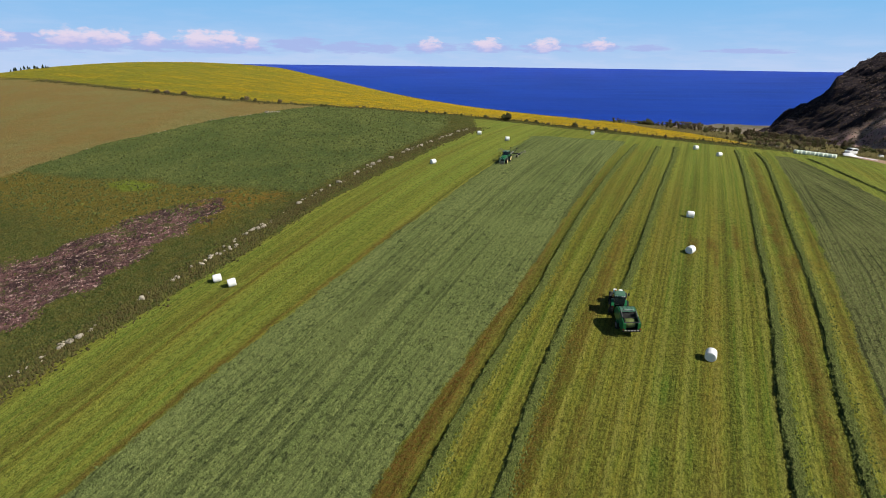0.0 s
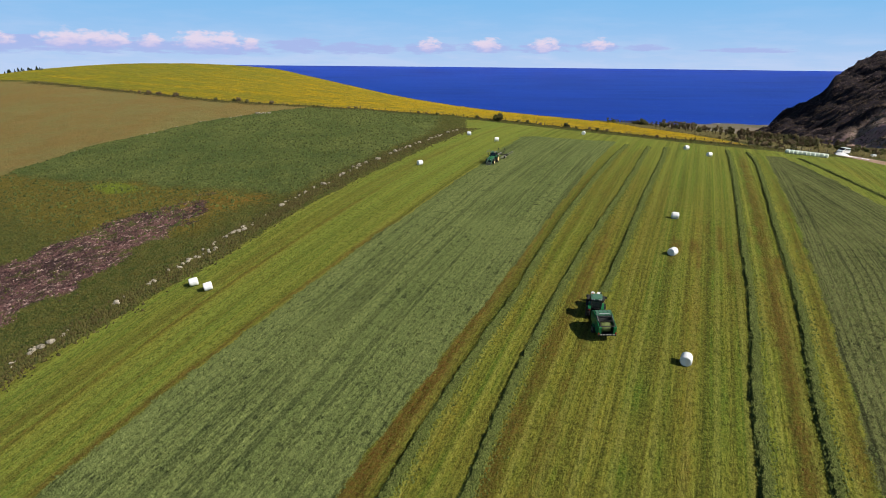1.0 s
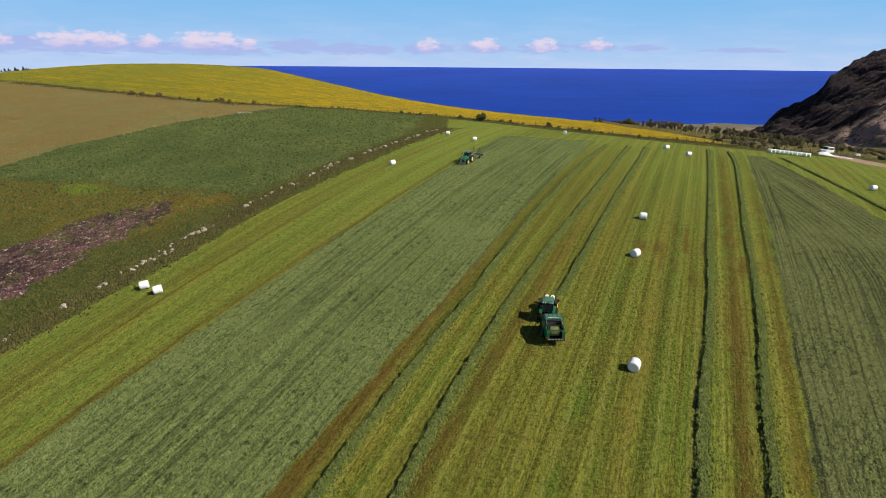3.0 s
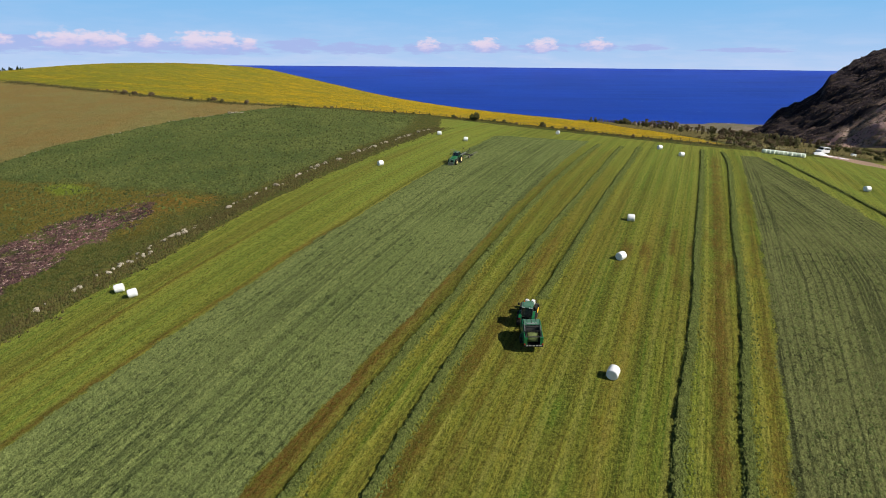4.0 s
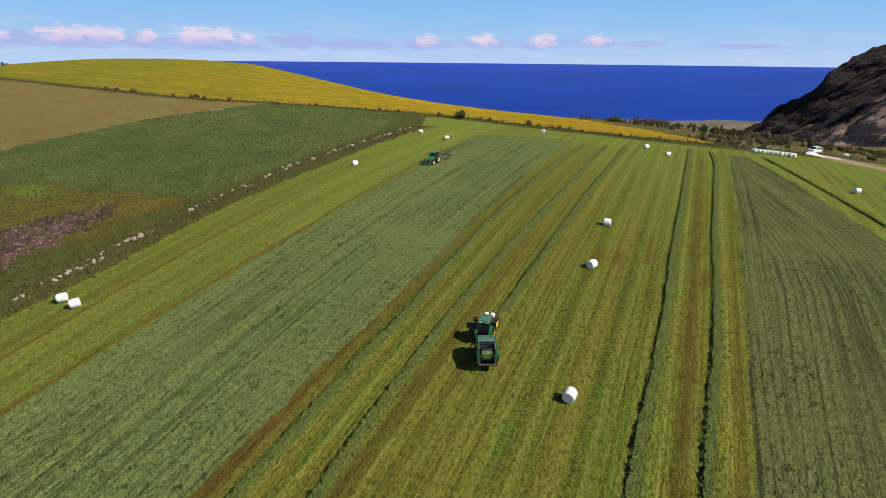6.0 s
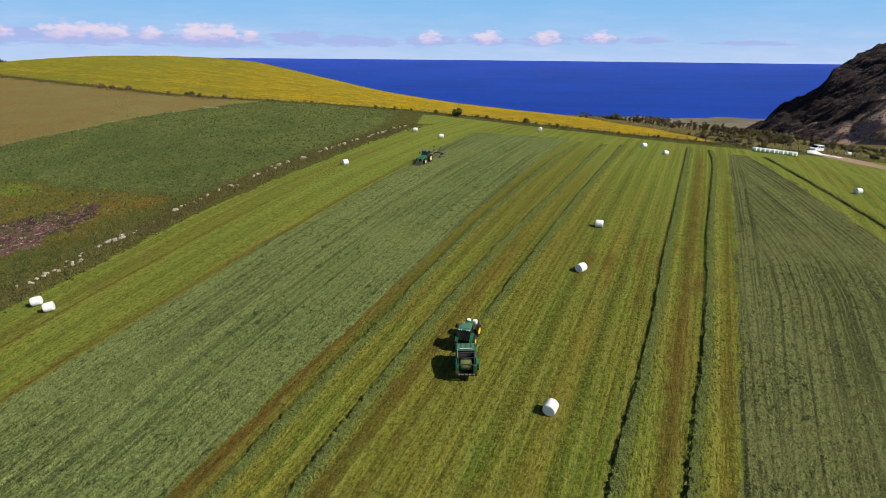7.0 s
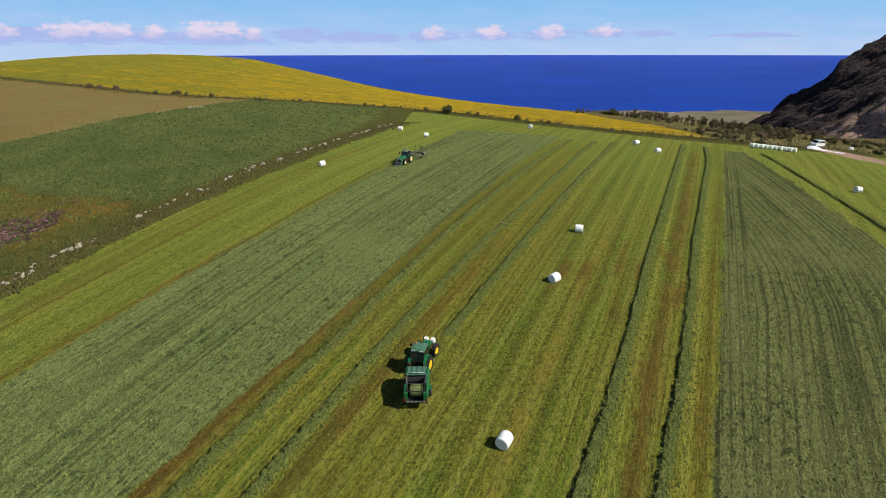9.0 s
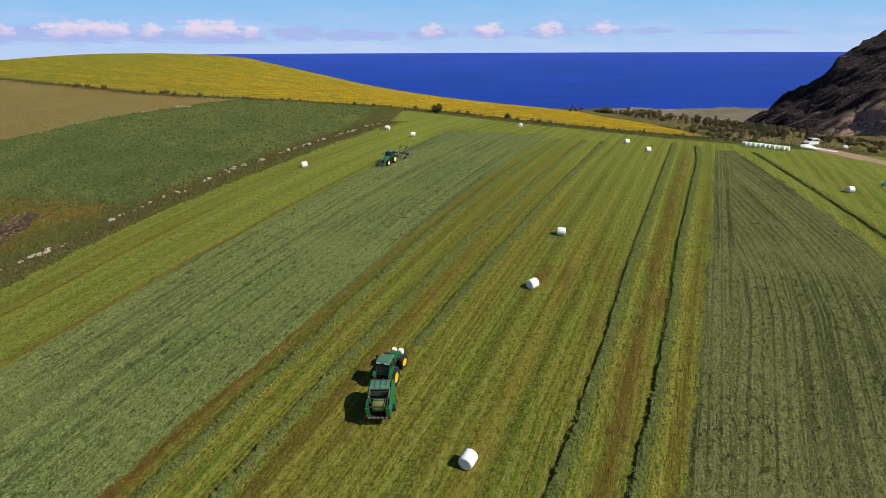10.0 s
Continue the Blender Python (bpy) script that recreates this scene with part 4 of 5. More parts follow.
    add_box(bm, (0.3, 0.7, 0.12), (0, -0.5, 0.5), bevel=0.02)
    part("linkage", bm, M_BLACK, t, "black rear linkage")
    if film_rolls:
        bm = bmesh.new()
        add_box(bm, (1.5, 0.55, 0.06), (0, 3.72, 0.75), bevel=0.02)
        for x in (-0.7, 0.0, 0.7):
            add_tube(bm, (x, 3.3, 0.7), (x, 3.95, 0.72), 0.035, seg=6)
        for x in (-0.72, 0.72):
            add_tube(bm, (x, 3.95, 0.75), (x, 3.95, 1.3), 0.03, seg=6)
        rack = part("front_rack", bm, M_BLACK, t, "black front rack")
        for x in (-0.36, 0.36):
            bm = bmesh.new()
            add_lathe(bm, [(0.05, 0.0), (0.23, 0.0), (0.26, 0.05), (0.26, 0.44), (0.23, 0.50), (0.08, 0.50), (0.06, 0.44)], 20, pose(x, 3.72, 0.79))
            smooth(part("film_roll", bm, M_WHITE, rack, "upright roll of white film"))
    if loader:
        bm = bmesh.new()
        for x in (-0.62, 0.62):
            add_box(bm, (0.12, 0.2, 1.1), (x, 1.5, 1.2), bevel=0.02)
            add_prism(bm, [(1.45, 1.75), (1.5, 1.58), (2.9, 1.25), (3.9, 0.45), (4.05, 0.55), (3.05, 1.45)], "x", x - 0.06, x + 0.06)
            add_tube(bm, (x, 1.6, 0.85), (x, 2.7, 1.25), 0.045, seg=8)
        add_tube(bm, (-0.62, 3.3, 1.05), (0.62, 3.3, 1.05), 0.06, seg=8)
        arm = part("loader", bm, M_GREEN_DARK, t, "green front loader arms")
        bm = bmesh.new()
        add_box(bm, (1.3, 0.1, 0.7), (0, 4.1, 0.5), bevel=0.02)
        for x in (-0.55, -0.2, 0.2, 0.55):
            add_tube(bm, (x, 4.1, 0.25), (x, 5.0, 0.18), 0.03, 0.012, 8)
        part("bale_fork", bm, M_STEEL, arm, "steel bale fork")
    return t


def round_baler(m):
    """A green round baler with its chamber and open tail frame; origin under its axle, drawbar along +y."""
    b = empty("round_baler", m, "green round baler with an open tail hitched to the tractor", "baler")
    wheel(b, -1.10, 0.0, 1.0, 0.40, M_STEEL, lugs=14)
    wheel(b, 1.10, 0.0, 1.0, 0.40, M_STEEL, lugs=14)
    for side in (-1, 1):
        bm = bmesh.new()                                   # tall side panel with a rounded front
        add_prism(bm, [(1.9, 0.8), (1.95, 1.5), (1.6, 2.1), (1.0, 2.4), (0.2, 2.42), (-0.6, 2.2), (-1.9, 1.95), (-1.95, 0.85), (-0.9, 0.62), (0.9, 0.62)], "x", side * 0.98 - 0.06, side * 0.98 + 0.06)
        bmesh.ops.bevel(bm, geom=list(bm.edges), offset=0.025, segments=1, affect="EDGES")
        p = part("side_panel", bm, M_GREEN, b, "green steel side panel")
        bm = bmesh.new()
        x = side * 1.045
        add_box(bm, (0.03, 1.5, 0.05), (x, 0.9, 1.75), (-12, 0, 0), 0.008)
        add_box(bm, (0.03, 1.3, 0.05), (x, -1.1, 1.5), (4, 0, 0), 0.008)
        add_box(bm, (0.03, 0.05, 1.1), (x, -0.25, 1.5), (0, 0, 0), 0.008)
        part("panel_rib", bm, M_GREEN_DARK, p)
    bm = bmesh.new()                                       # curved lid over the chamber
    arc = [(1.75, 1.75), (1.45, 2.18), (0.95, 2.46), (0.35, 2.52), (-0.05, 2.42)]
    for (y0, z0), (y1, z1) in zip(arc, arc[1:]):
        add_prism(bm, [(y0, z0), (y1, z1), (y1 - 0.02, z1 - 0.08), (y0 - 0.05, z0 - 0.08)], "x", -0.86, 0.86)
    lid = part("chamber_lid", bm, M_GREEN_DARK, b, "sun-faded green curved lid")
    bm = bmesh.new()
    add_box(bm, (1.2, 0.03, 0.16), (0, 0.02, 2.52), (35, 0, 0), 0.01)
    part("maker_plate", bm, M_WHITE, lid, "pale plate without lettering")
    bm = bmesh.new()                                       # chamber drum and its belts
    add_tube(bm, (-0.9, 0.75, 1.45), (0.9, 0.75, 1.45), 0.82, seg=24)
    add_box(bm, (1.84, 3.6, 0.12), (0, 0.0, 0.72), bevel=0.02)
    part("chamber", bm, M_BLACK, b, "black bale chamber and floor")
    bm = bmesh.new()                                       # bale seen in the tail
    add_lathe(bm, [(0.05, -0.56), (0.50, -0.57), (0.55, -0.5), (0.56, 0.0), (0.55, 0.5), (0.50, 0.57), (0.05, 0.56)], 28, pose(0, -0.95, 1.34, 0, 90, 0))
    smooth(part("bale_core", bm, M_HEAPED, b, "netted green hay bale in the chamber"))
    bm = bmesh.new()                                       # cross bars of the tail frame
    add_tube(bm, (-0.95, -1.85, 1.98), (0.95, -1.85, 1.98), 0.06)
    add_tube(bm, (-0.95, -0.35, 2.32), (0.95, -0.35, 2.32), 0.06)
    add_tube(bm, (-0.95, -1.0, 2.16), (0.95, -1.0, 2.16), 0.045)
    for x in (-0.8, 0.8):
        add_tube(bm, (x, -0.35, 2.32), (x, -1.85, 1.98), 0.05)
    add_box(bm, (2.1, 0.14, 0.2), (0, -1.98, 0.86), bevel=0.03)
    part("tail_frame", bm, M_BLACK, b, "black tail frame bars")
    for i in range(5):
        bm = bmesh.new()
        x = -0.72 + 0.36 * i
        add_tube(bm, (x - 0.12, -2.08, 0.98), (x + 0.12, -2.08, 0.98), 0.09, seg=12)
        part("tail_roller", bm, M_STEEL, b, "grey tail roller")
    for side in (-1, 1):
        bm = bmesh.new()
        add_box(bm, (0.16, 0.06, 0.2), (side * 0.98, -2.02, 1.12), bevel=0.02)
        part("tail_light", bm, M_RED, b, "red tail light")
        bm = bmesh.new()                                   # hydraulic ram
        add_tube(bm, (side * 0.88, 0.1, 2.45), (side * 0.88, -1.0, 2.2), 0.045, seg=8)
        part("hydraulic_ram", bm, M_STEEL, b)
        bm = bmesh.new()
        fender(bm, side * 1.05, side * 1.28, 0, 0.50, 0.58, 50, 130, 7, 0.03)
        part("fender", bm, M_GREEN, b)
    for side in (-1, 1):                                   # green corner panels beside the open tail
        bm = bmesh.new()
        add_prism(bm, [(-1.98, 0.9), (-1.98, 1.9), (-1.86, 1.97), (-1.8, 1.9), (-1.8, 0.9)], "x", side * 0.92 - 0.17 - 0.05 * side, side * 0.92 + 0.17 - 0.05 * side)
        part("corner_panel", bm, M_GREEN, b, "green tail corner panel")
    for x in (-0.5, 0.0, 0.5):                             # dark ribs over the lid
        bm = bmesh.new()
        for (y0, z0), (y1, z1) in zip(arc, arc[1:]):
            add_prism(bm, [(y0, z0 + 0.03), (y1, z1 + 0.03), (y1, z1 - 0.02), (y0, z0 - 0.02)], "x", x - 0.025, x + 0.025)
        part("lid_rib", bm, M_BLACK, lid, "black lid rib")
    bm = bmesh.new()
    for i in range(6):
        add_tube(bm, (-0.85, 1.9 - 0.02 * i, 0.45 + 0.05 * i), (0.85, 1.9 - 0.02 * i, 0.45 + 0.05 * i), 0.06, seg=8)
    for i in range(12):
        add_tube(bm, (-0.8 + i * 0.145, 1.95, 0.5), (-0.8 + i * 0.145, 2.2, 0.28), 0.012, seg=5)
    add_box(bm, (1.9, 0.25, 0.1), (0, 1.75, 0.85), bevel=0.02)
    part("pickup", bm, M_BLACK, b, "black tined pickup reel")
    bm = bmesh.new()                                       # drawbar, jack and shaft
    add_prism(bm, [(1.6, 0.95), (1.6, 0.7), (3.2, 0.45), (3.2, 0.6)], "x", -0.16, 0.16)
    add_tube(bm, (0, 1.7, 1.0), (0, 3.6, 0.72), 0.07)
    add_tube(bm, (0.3, 2.2, 0.35), (0.3, 2.2, 1.1), 0.04)
    add_tube(bm, (-0.12, 1.7, 1.5), (-0.1, 3.2, 1.1), 0.03, seg=6)
    part("drawbar", bm, M_BLACK, b, "black drawbar and drive shaft")
    return b


def rotary_rake(m):
    """A single-rotor rake with tine arms, hitched by its drawbar along +y."""
    r = empty("rotary_rake", m, "raised rotary hay rake with tine arms behind a tractor", "hay rake")
    bm = bmesh.new()
    add_box(bm, (0.22, 3.4, 0.22), (0, 0.2, 1.0), bevel=0.03)
    add_box(bm, (2.0, 0.16, 0.16), (0, -0.9, 0.75), bevel=0.02)
    part("frame", bm, M_STEEL, r, "dull steel beam frame")
    for x, y in ((-1.0, -0.9), (1.0, -0.9)):
        wheel(r, x, y, 0.6, 0.22, M_STEEL, 20, 10)
    for side in (-1, 1):
        bm = bmesh.new()
        add_lathe(bm, [(0.05, 0), (0.34, 0.02), (0.34, 0.22), (0.14, 0.34), (0.05, 0.36)], 18, pose(side * 1.5, -0.4, 0.72))
        add_tube(bm, (0, 0.0, 1.0), (side * 1.5, -0.4, 0.98), 0.08)
        hub = part("rotor", bm, M_BLACK, r, "dark rotor hub")
        for i in range(9):
            a = 2 * math.pi * i / 9 + 0.2
            bm = bmesh.new()
            c = Vector((side * 1.5, -0.4, 0.98))
            tip = c + Vector((1.25 * math.cos(a), 1.45 * math.sin(a), 0.75 * side * math.cos(a)))
            add_tube(bm, c, tip, 0.028, 0.02, 6)
            sidew = Vector((-math.sin(a), math.cos(a), 0))
            for j in range(4):
                q = c.lerp(tip, 0.72 + 0.09 * j)
                add_tube(bm, q, q + sidew * 0.06 + Vector((0.2 * side, 0, -0.38)), 0.012, 0.008, 5)
            part("tine_arm", bm, M_STEEL, hub)
    for x, z in ((-0.5, 1.5), (0.5, 1.5)):
        bm = bmesh.new()
        add_tube(bm, (x, -0.9, 0.8), (x * 1.3, -1.7, z + 0.25), 0.035, seg=6)
        add_box(bm, (0.24, 0.03, 0.28), (x * 1.3, -1.72, z + 0.2), bevel=0.01)
        part("warning_board", bm, M_BLACK, r, "dark marker board on its arm")
    return r


tractor(on_ground(16.84, 49.06, -14), "green tractor with yellow rims pulling a round baler", steer=-10, film_rolls=True)
round_baler(on_ground(16.86, 46.4, -1))
tractor(on_ground(11.7, 105.0, 157), "green tractor with front loader and pale rims pulling a rake", rear=1.7, front=1.25, loader=True, rim=M_PALE_YELLOW)
rotary_rake(on_ground(12.85, 107.6, 157) @ Matrix.Scale(1.25, 4))


# ---- at the track by the field's far corner ----
def delivery_van(m):
    v = empty("van", m, "white van parked on the gravel track", "van")
    bm = bmesh.new()                                       # body, nose along +y
    add_prism(bm, [(-2.4, 0.45), (-2.45, 1.2), (-2.3, 2.05), (-1.9, 2.15), (0.7, 2.12), (1.45, 1.35), (2.3, 1.12), (2.45, 0.8), (2.4, 0.42)], "x", -0.95, 0.95)
    bmesh.ops.bevel(bm, geom=list(bm.edges), offset=0.09, segments=2, affect="EDGES")
    body = smooth(part("body", bm, M_WHITE, v, "white painted body"))
    bm = bmesh.new()
    add_prism(bm, [(0.78, 2.02), (1.42, 1.40), (1.38, 1.36), (0.72, 1.98)], "x", -0.8, 0.8)
    bmesh.ops.translate(bm, verts=bm.verts, vec=(0, 0.05, 0.04))
    part("windscreen", bm, M_GLASS, body, "dark windscreen")
    for side in (-1, 1):
        for y, w in ((0.35, 0.9), (-0.75, 1.0), (-1.75, 0.75)):
            bm = bmesh.new()
            add_box(bm, (0.03, w, 0.55), (side * 0.955, y, 1.66), bevel=0.01)
            part("side_window", bm, M_GLASS, body, "dark side window")
        wheel(v, side * 0.82, 1.5, 0.68, 0.24, M_STEEL, 20, 12)
        wheel(v, side * 0.82, -1.45, 0.68, 0.24, M_STEEL, 20, 12)
        bm = bmesh.new()
        add_box(bm, (0.3, 0.05, 0.16), (side * 0.68, 2.42, 0.92), bevel=0.02)
        part("headlight", bm, M_GLASS, body)
        bm = bmesh.new()
        add_box(bm, (0.16, 0.12, 0.2), (side * 1.06, 1.05, 1.42), bevel=0.03)
        part("mirror", bm, M_BLACK, body)
    bm = bmesh.new()
    add_box(bm, (1.84, 0.12, 0.26), (0, 2.42, 0.5), bevel=0.04)
    part("bumper", bm, M_BLACK, body, "black bumper")
    return v


delivery_van(on_ground(100.5, 139.2, 118))


def sheet_heap():
    """A heap under white plastic that trails out along the track."""
    n, w = 36, 14
    bm = bmesh.new()
    grid = []
    for i in range(n + 1):
        f = i / n
        row = []
        for j in range(w + 1):
            g = 2 * j / w - 1
            x = 95.4 + 6.4 * f
            y = 134.6 - 2.0 * f - 0.8 * f * f
            half = 1.25 * (1 - 0.45 * f) + 0.18 * math.sin(9 * f)
            px, py = x + 0.42 * half * g, y + 0.9 * half * g
            up = 0.85 * math.exp(-((f - 0.2) / 0.22) ** 2) + 0.28 * (1 - f) + 0.05 * math.sin(23 * f + 3 * g)
            z = ground_at(px * K, py * K) + up * max(0.0, 1 - g * g) ** 0.8 + 0.04 - (0.12 if abs(g) > 0.99 else 0)
            row.append(bm.verts.new((px * K, py * K, z)))
        grid.append(row)
    for a, b in zip(grid, grid[1:]):
        for j in range(w):
            bm.faces.new((a[j], a[j + 1], b[j + 1], b[j]))
    ob = smooth(part("covered_heap", bm, M_SHEET), 60)
    s = ob.modifiers.new("thickness", "SOLIDIFY")
    s.thickness = 0.04
    return tagged(ob, "low heap under trailing white plastic sheet", "covered heap")


sheet_heap()


def water_tank(m):
    t = empty("water_tank", m, "small white tank beside the gravel track", "tank")
    bm = bmesh.new()
    add_box(bm, (1.5, 0.9, 0.8), (0, 0, 0.6), bevel=0.12)
    part("tank", bm, M_WHITE, t)
    for x in (-0.5, 0.5):
        bm = bmesh.new()
        add_box(bm, (0.12, 0.9, 0.22), (x, 0, 0.1), bevel=0.01)
        part("skid", bm, M_BLACK, t)
    return t


water_tank(on_ground(107.4, 138.2, 10))


# ---- stones ----
def stone_mesh(seed):
    rng = random.Random(seed)
    bm = bmesh.new()
    bmesh.ops.create_icosphere(bm, subdivisions=2, radius=0.5)
    sx, sy, sz = rng.uniform(0.8, 1.3), rng.uniform(0.7, 1.1), rng.uniform(0.45, 0.7)
    cuts = [Vector((rng.gauss(0, 1), rng.gauss(0, 1), rng.gauss(0, 0.8))).normalized() for _ in range(9)]
    for v in bm.verts:
        for c in cuts:                                     # flat broken faces
            over = v.co.dot(c) - rng.choice((0.36, 0.40, 0.43))
            if over > 0:
                v.co -= c * over
        v.co += Vector((rng.uniform(-1, 1), rng.uniform(-1, 1), rng.uniform(-1, 1))) * 0.02
        v.co = Vector((v.co.x * sx, v.co.y * sy, v.co.z * sz))
    me = bpy.data.meshes.new("stone")
    bm.to_mesh(me)
    bm.free()
    me.materials.append(M_STONE)
    return me


STONES = [stone_mesh(90 + i) for i in range(8)]


def ground_top(x, y):
    """Height of the finished ground in metres at a place of the plan."""
    return float(ground_height(np.array([x * K]), np.array([y * K]))[0])


def place_stone(parent, x, y, size, rng):
    s = new("stone", rng.choice(STONES))
    s.parent = parent
    z = ground_top(x, y)
    s.matrix_world = Matrix.Translation((x * K, y * K, z + 0.12 * size)) @ pose(0, 0, 0, rng.uniform(-15, 15), rng.uniform(-15, 15), rng.uniform(0, 360)) @ Matrix.Scale(size, 4)
    return s


def stone_line_s(y):
    return np.interp(y, (40, 47, 58, 62, 68, 73, 83, 88, 92, 96, 104, 116, 139, 150), (-46.8, -46.0, -44.7, -44.1, -43.3, -43.9, -44.0, -44.2, -43.0, -43.6, -43.4, -42.8, -41.6, -43))


def stone_row():
    rng = random.Random(5)
    row = tagged(new("stone_row"), "broken row of pale field stones along the grass verge", "stone row")
    for y, n, big in ((46.8, 4, 0.6), (48.2, 3, 0.5), (50.4, 5, 0.9), (51.2, 4, 1.15), (53.0, 2, 0.5), (58.2, 5, 0.75), (61.7, 4, 0.65), (64.0, 4, 0.6), (66.6, 6, 0.9), (67.8, 5, 0.95),
                      (69.4, 5, 0.7), (73.2, 8, 0.95), (74.6, 6, 0.9), (76.5, 4, 0.6), (79.5, 2, 0.5), (82.9, 1, 1.45), (85.5, 3, 0.7), (87.3, 4, 0.85)):
        for i in range(n):
            yy = y + rng.gauss(0, 0.55 if n > 1 else 0)
            xx = LEAN * (yy - 33) + float(stone_line_s(yy)) + rng.gauss(0, 0.35 if n > 1 else 0)
            place_stone(row, xx, yy, big * rng.uniform(0.6, 1.3) if n > 1 else big, rng)
    y = 90.0
    while y < 141:
        gap = 0.5 + 0.5 * math.sin(y * 0.45) + 0.35 * math.sin(y * 1.3)
        if gap > 0.18:
            x = LEAN * (y - 33) + float(stone_line_s(y)) + rng.gauss(0, 0.28)
            place_stone(row, x, y, rng.uniform(0.35, 0.9) if rng.random() < 0.85 else 1.2, rng)
        y += rng.uniform(0.2, 0.5)
    return row


stone_row()


def stone_pile():
    rng = random.Random(8)
    pile = tagged(new("stone_pile"), "small pile of pale stones on the field bank", "stone pile")
    for i in range(16):
        place_stone(pile, -51.0 + rng.gauss(0, 1.3), 167.0 + rng.gauss(0, 0.6), rng.uniform(0.6, 1.3), rng)
    row = tagged(new("bank_stones"), "thin line of pale stones on the low bank", "stone row")
    y = 128.0
    while y < 166:
        place_stone(row, float(cross_x(y)) + rng.gauss(0, 0.4), y, rng.uniform(0.3, 0.8), rng)
        y += rng.uniform(0.5, 1.6) if y > 150 else rng.uniform(1.0, 3.2)
    return pile


stone_pile()


# ---- fence along the foot of the flower hill ----
def fence():
    rng = random.Random(11)
    f = tagged(new("wire_fence"), "old wire fence on grey wooden posts along a bank", "fence")
    bm = bmesh.new()
    add_tube(bm, (0, 0, -0.3), (0, 0, 1.15), 0.075, 0.06, 7)
    post = bpy.data.meshes.new("post")
    bm.to_mesh(post)
    bm.free()
    post.materials.append(M_WOOD)
    spots = []
    x = -166.0
    while x < 96:
        spots.append((x, float(fence_y(x)) + 0.4))
        x += 2.0
    for x, y in spots:
        p = new("post", post)
        p.parent = f
        p.matrix_world = Matrix.Translation((x * K, y * K, ground_top(x, y))) @ pose(0, 0, 0, rng.uniform(-5, 5), rng.uniform(-5, 5), 0) @ Matrix.Diagonal((1.3, 1.3, rng.uniform(0.9, 1.15), 1))
    for h in (0.55, 1.0):
        bm = bmesh.new()
        pts = [Vector((x * K, y * K, ground_top(x, y) + h)) for x, y in spots]
        for a, b in zip(pts, pts[1:]):
            add_tube(bm, a, b, 0.012, seg=4)
        part("wire", bm, M_WIRE, f)
    return f


fence()


# ---- trees and shrubs ----
def leaf_cloud(rng, centres, count, leaf):
    """Many small leaf clumps round the given centres (place, radius), as one mesh's verts and faces."""
    verts, faces = [], []
    for _ in range(count):
        c, r = centres[rng.randrange(len(centres))]
        d = Vector((rng.gauss(0, 1), rng.gauss(0, 1), rng.gauss(0, 1))).normalized()
        p = Vector(c) + d * r * rng.uniform(0.55, 1.08)
        up = (d + Vector((0, 0, 0.5)) + Vector((rng.gauss(0, 0.5), rng.gauss(0, 0.5), rng.gauss(0, 0.5)))).normalized()
        a = up.orthogonal().normalized()
        a.rotate(Matrix.Rotation(rng.uniform(0, 6.28), 3, up))
        b = up.cross(a)
        s = leaf * rng.uniform(0.6, 1.4)
        k = len(verts)
        verts += [p + a * s, p + b * s * 0.7, p - a * s, p - b * s * 0.7, p + up * s * 0.5]
        faces += [(k, k + 1, k + 4), (k + 1, k + 2, k + 4), (k + 2, k + 3, k + 4), (k + 3, k, k + 4)]
    return verts, faces


def tree_kind(seed, tall, spread, material, conifer=False, count=420):
    """Trunk and crown meshes for one kind of tree or shrub."""
    rng = random.Random(seed)
    bm = bmesh.new()
    top = Vector((rng.uniform(-0.2, 0.2), rng.uniform(-0.2, 0.2), tall * (0.9 if conifer else 0.6)))
    add_tube(bm, (0, 0, -0.2), top, 0.045 * tall * 0.6 + 0.03, 0.02, 7)
    centres = []
    if conifer:
        for i in range(7):
            f = i / 6
            for j in range(5 if i < 5 else 2):
                a = rng.uniform(0, 6.28)
                rr = spread * (1 - f) * 0.45
                centres.append(((rr * math.cos(a), rr * math.sin(a), tall * (0.14 + 0.8 * f)), spread * (0.30 * (1 - f) + 0.08)))
    else:
        for i in range(9):
            a = rng.uniform(0, 6.28)
            h = rng.uniform(0.28, 0.85) * tall
            rr = spread * 0.36 * rng.uniform(0.3, 1.0)
            c = Vector((rr * math.cos(a), rr * math.sin(a), h))
            add_tube(bm, top * (h / tall * 0.7), c, 0.03, 0.012, 5)
            centres.append((c, spread * rng.uniform(0.17, 0.28)))
    trunk = bpy.data.meshes.new("trunk")
    bm.to_mesh(trunk)
    bm.free()
    trunk.materials.append(M_BARK)
    verts, faces = leaf_cloud(rng, centres, int(count * 1.5), 0.062 * spread + 0.05)
    crown = bpy.data.meshes.new("crown")
    crown.from_pydata(verts, [], faces)
    crown.materials.append(material)
    return trunk, crown


def plant(kind, x, y, size, turn, name, label, category, group):
    t = tagged(new(name), label, category, group)
    t.matrix_world = Matrix.Translation((x * K, y * K, ground_top(x, y) - 0.05)) @ pose(0, 0, 0, 0, 0, turn) @ Matrix.Scale(size, 4)
    for key, me in zip(("trunk", "crown"), kind):
        o = new(key, me)
        o.parent = t
    return t


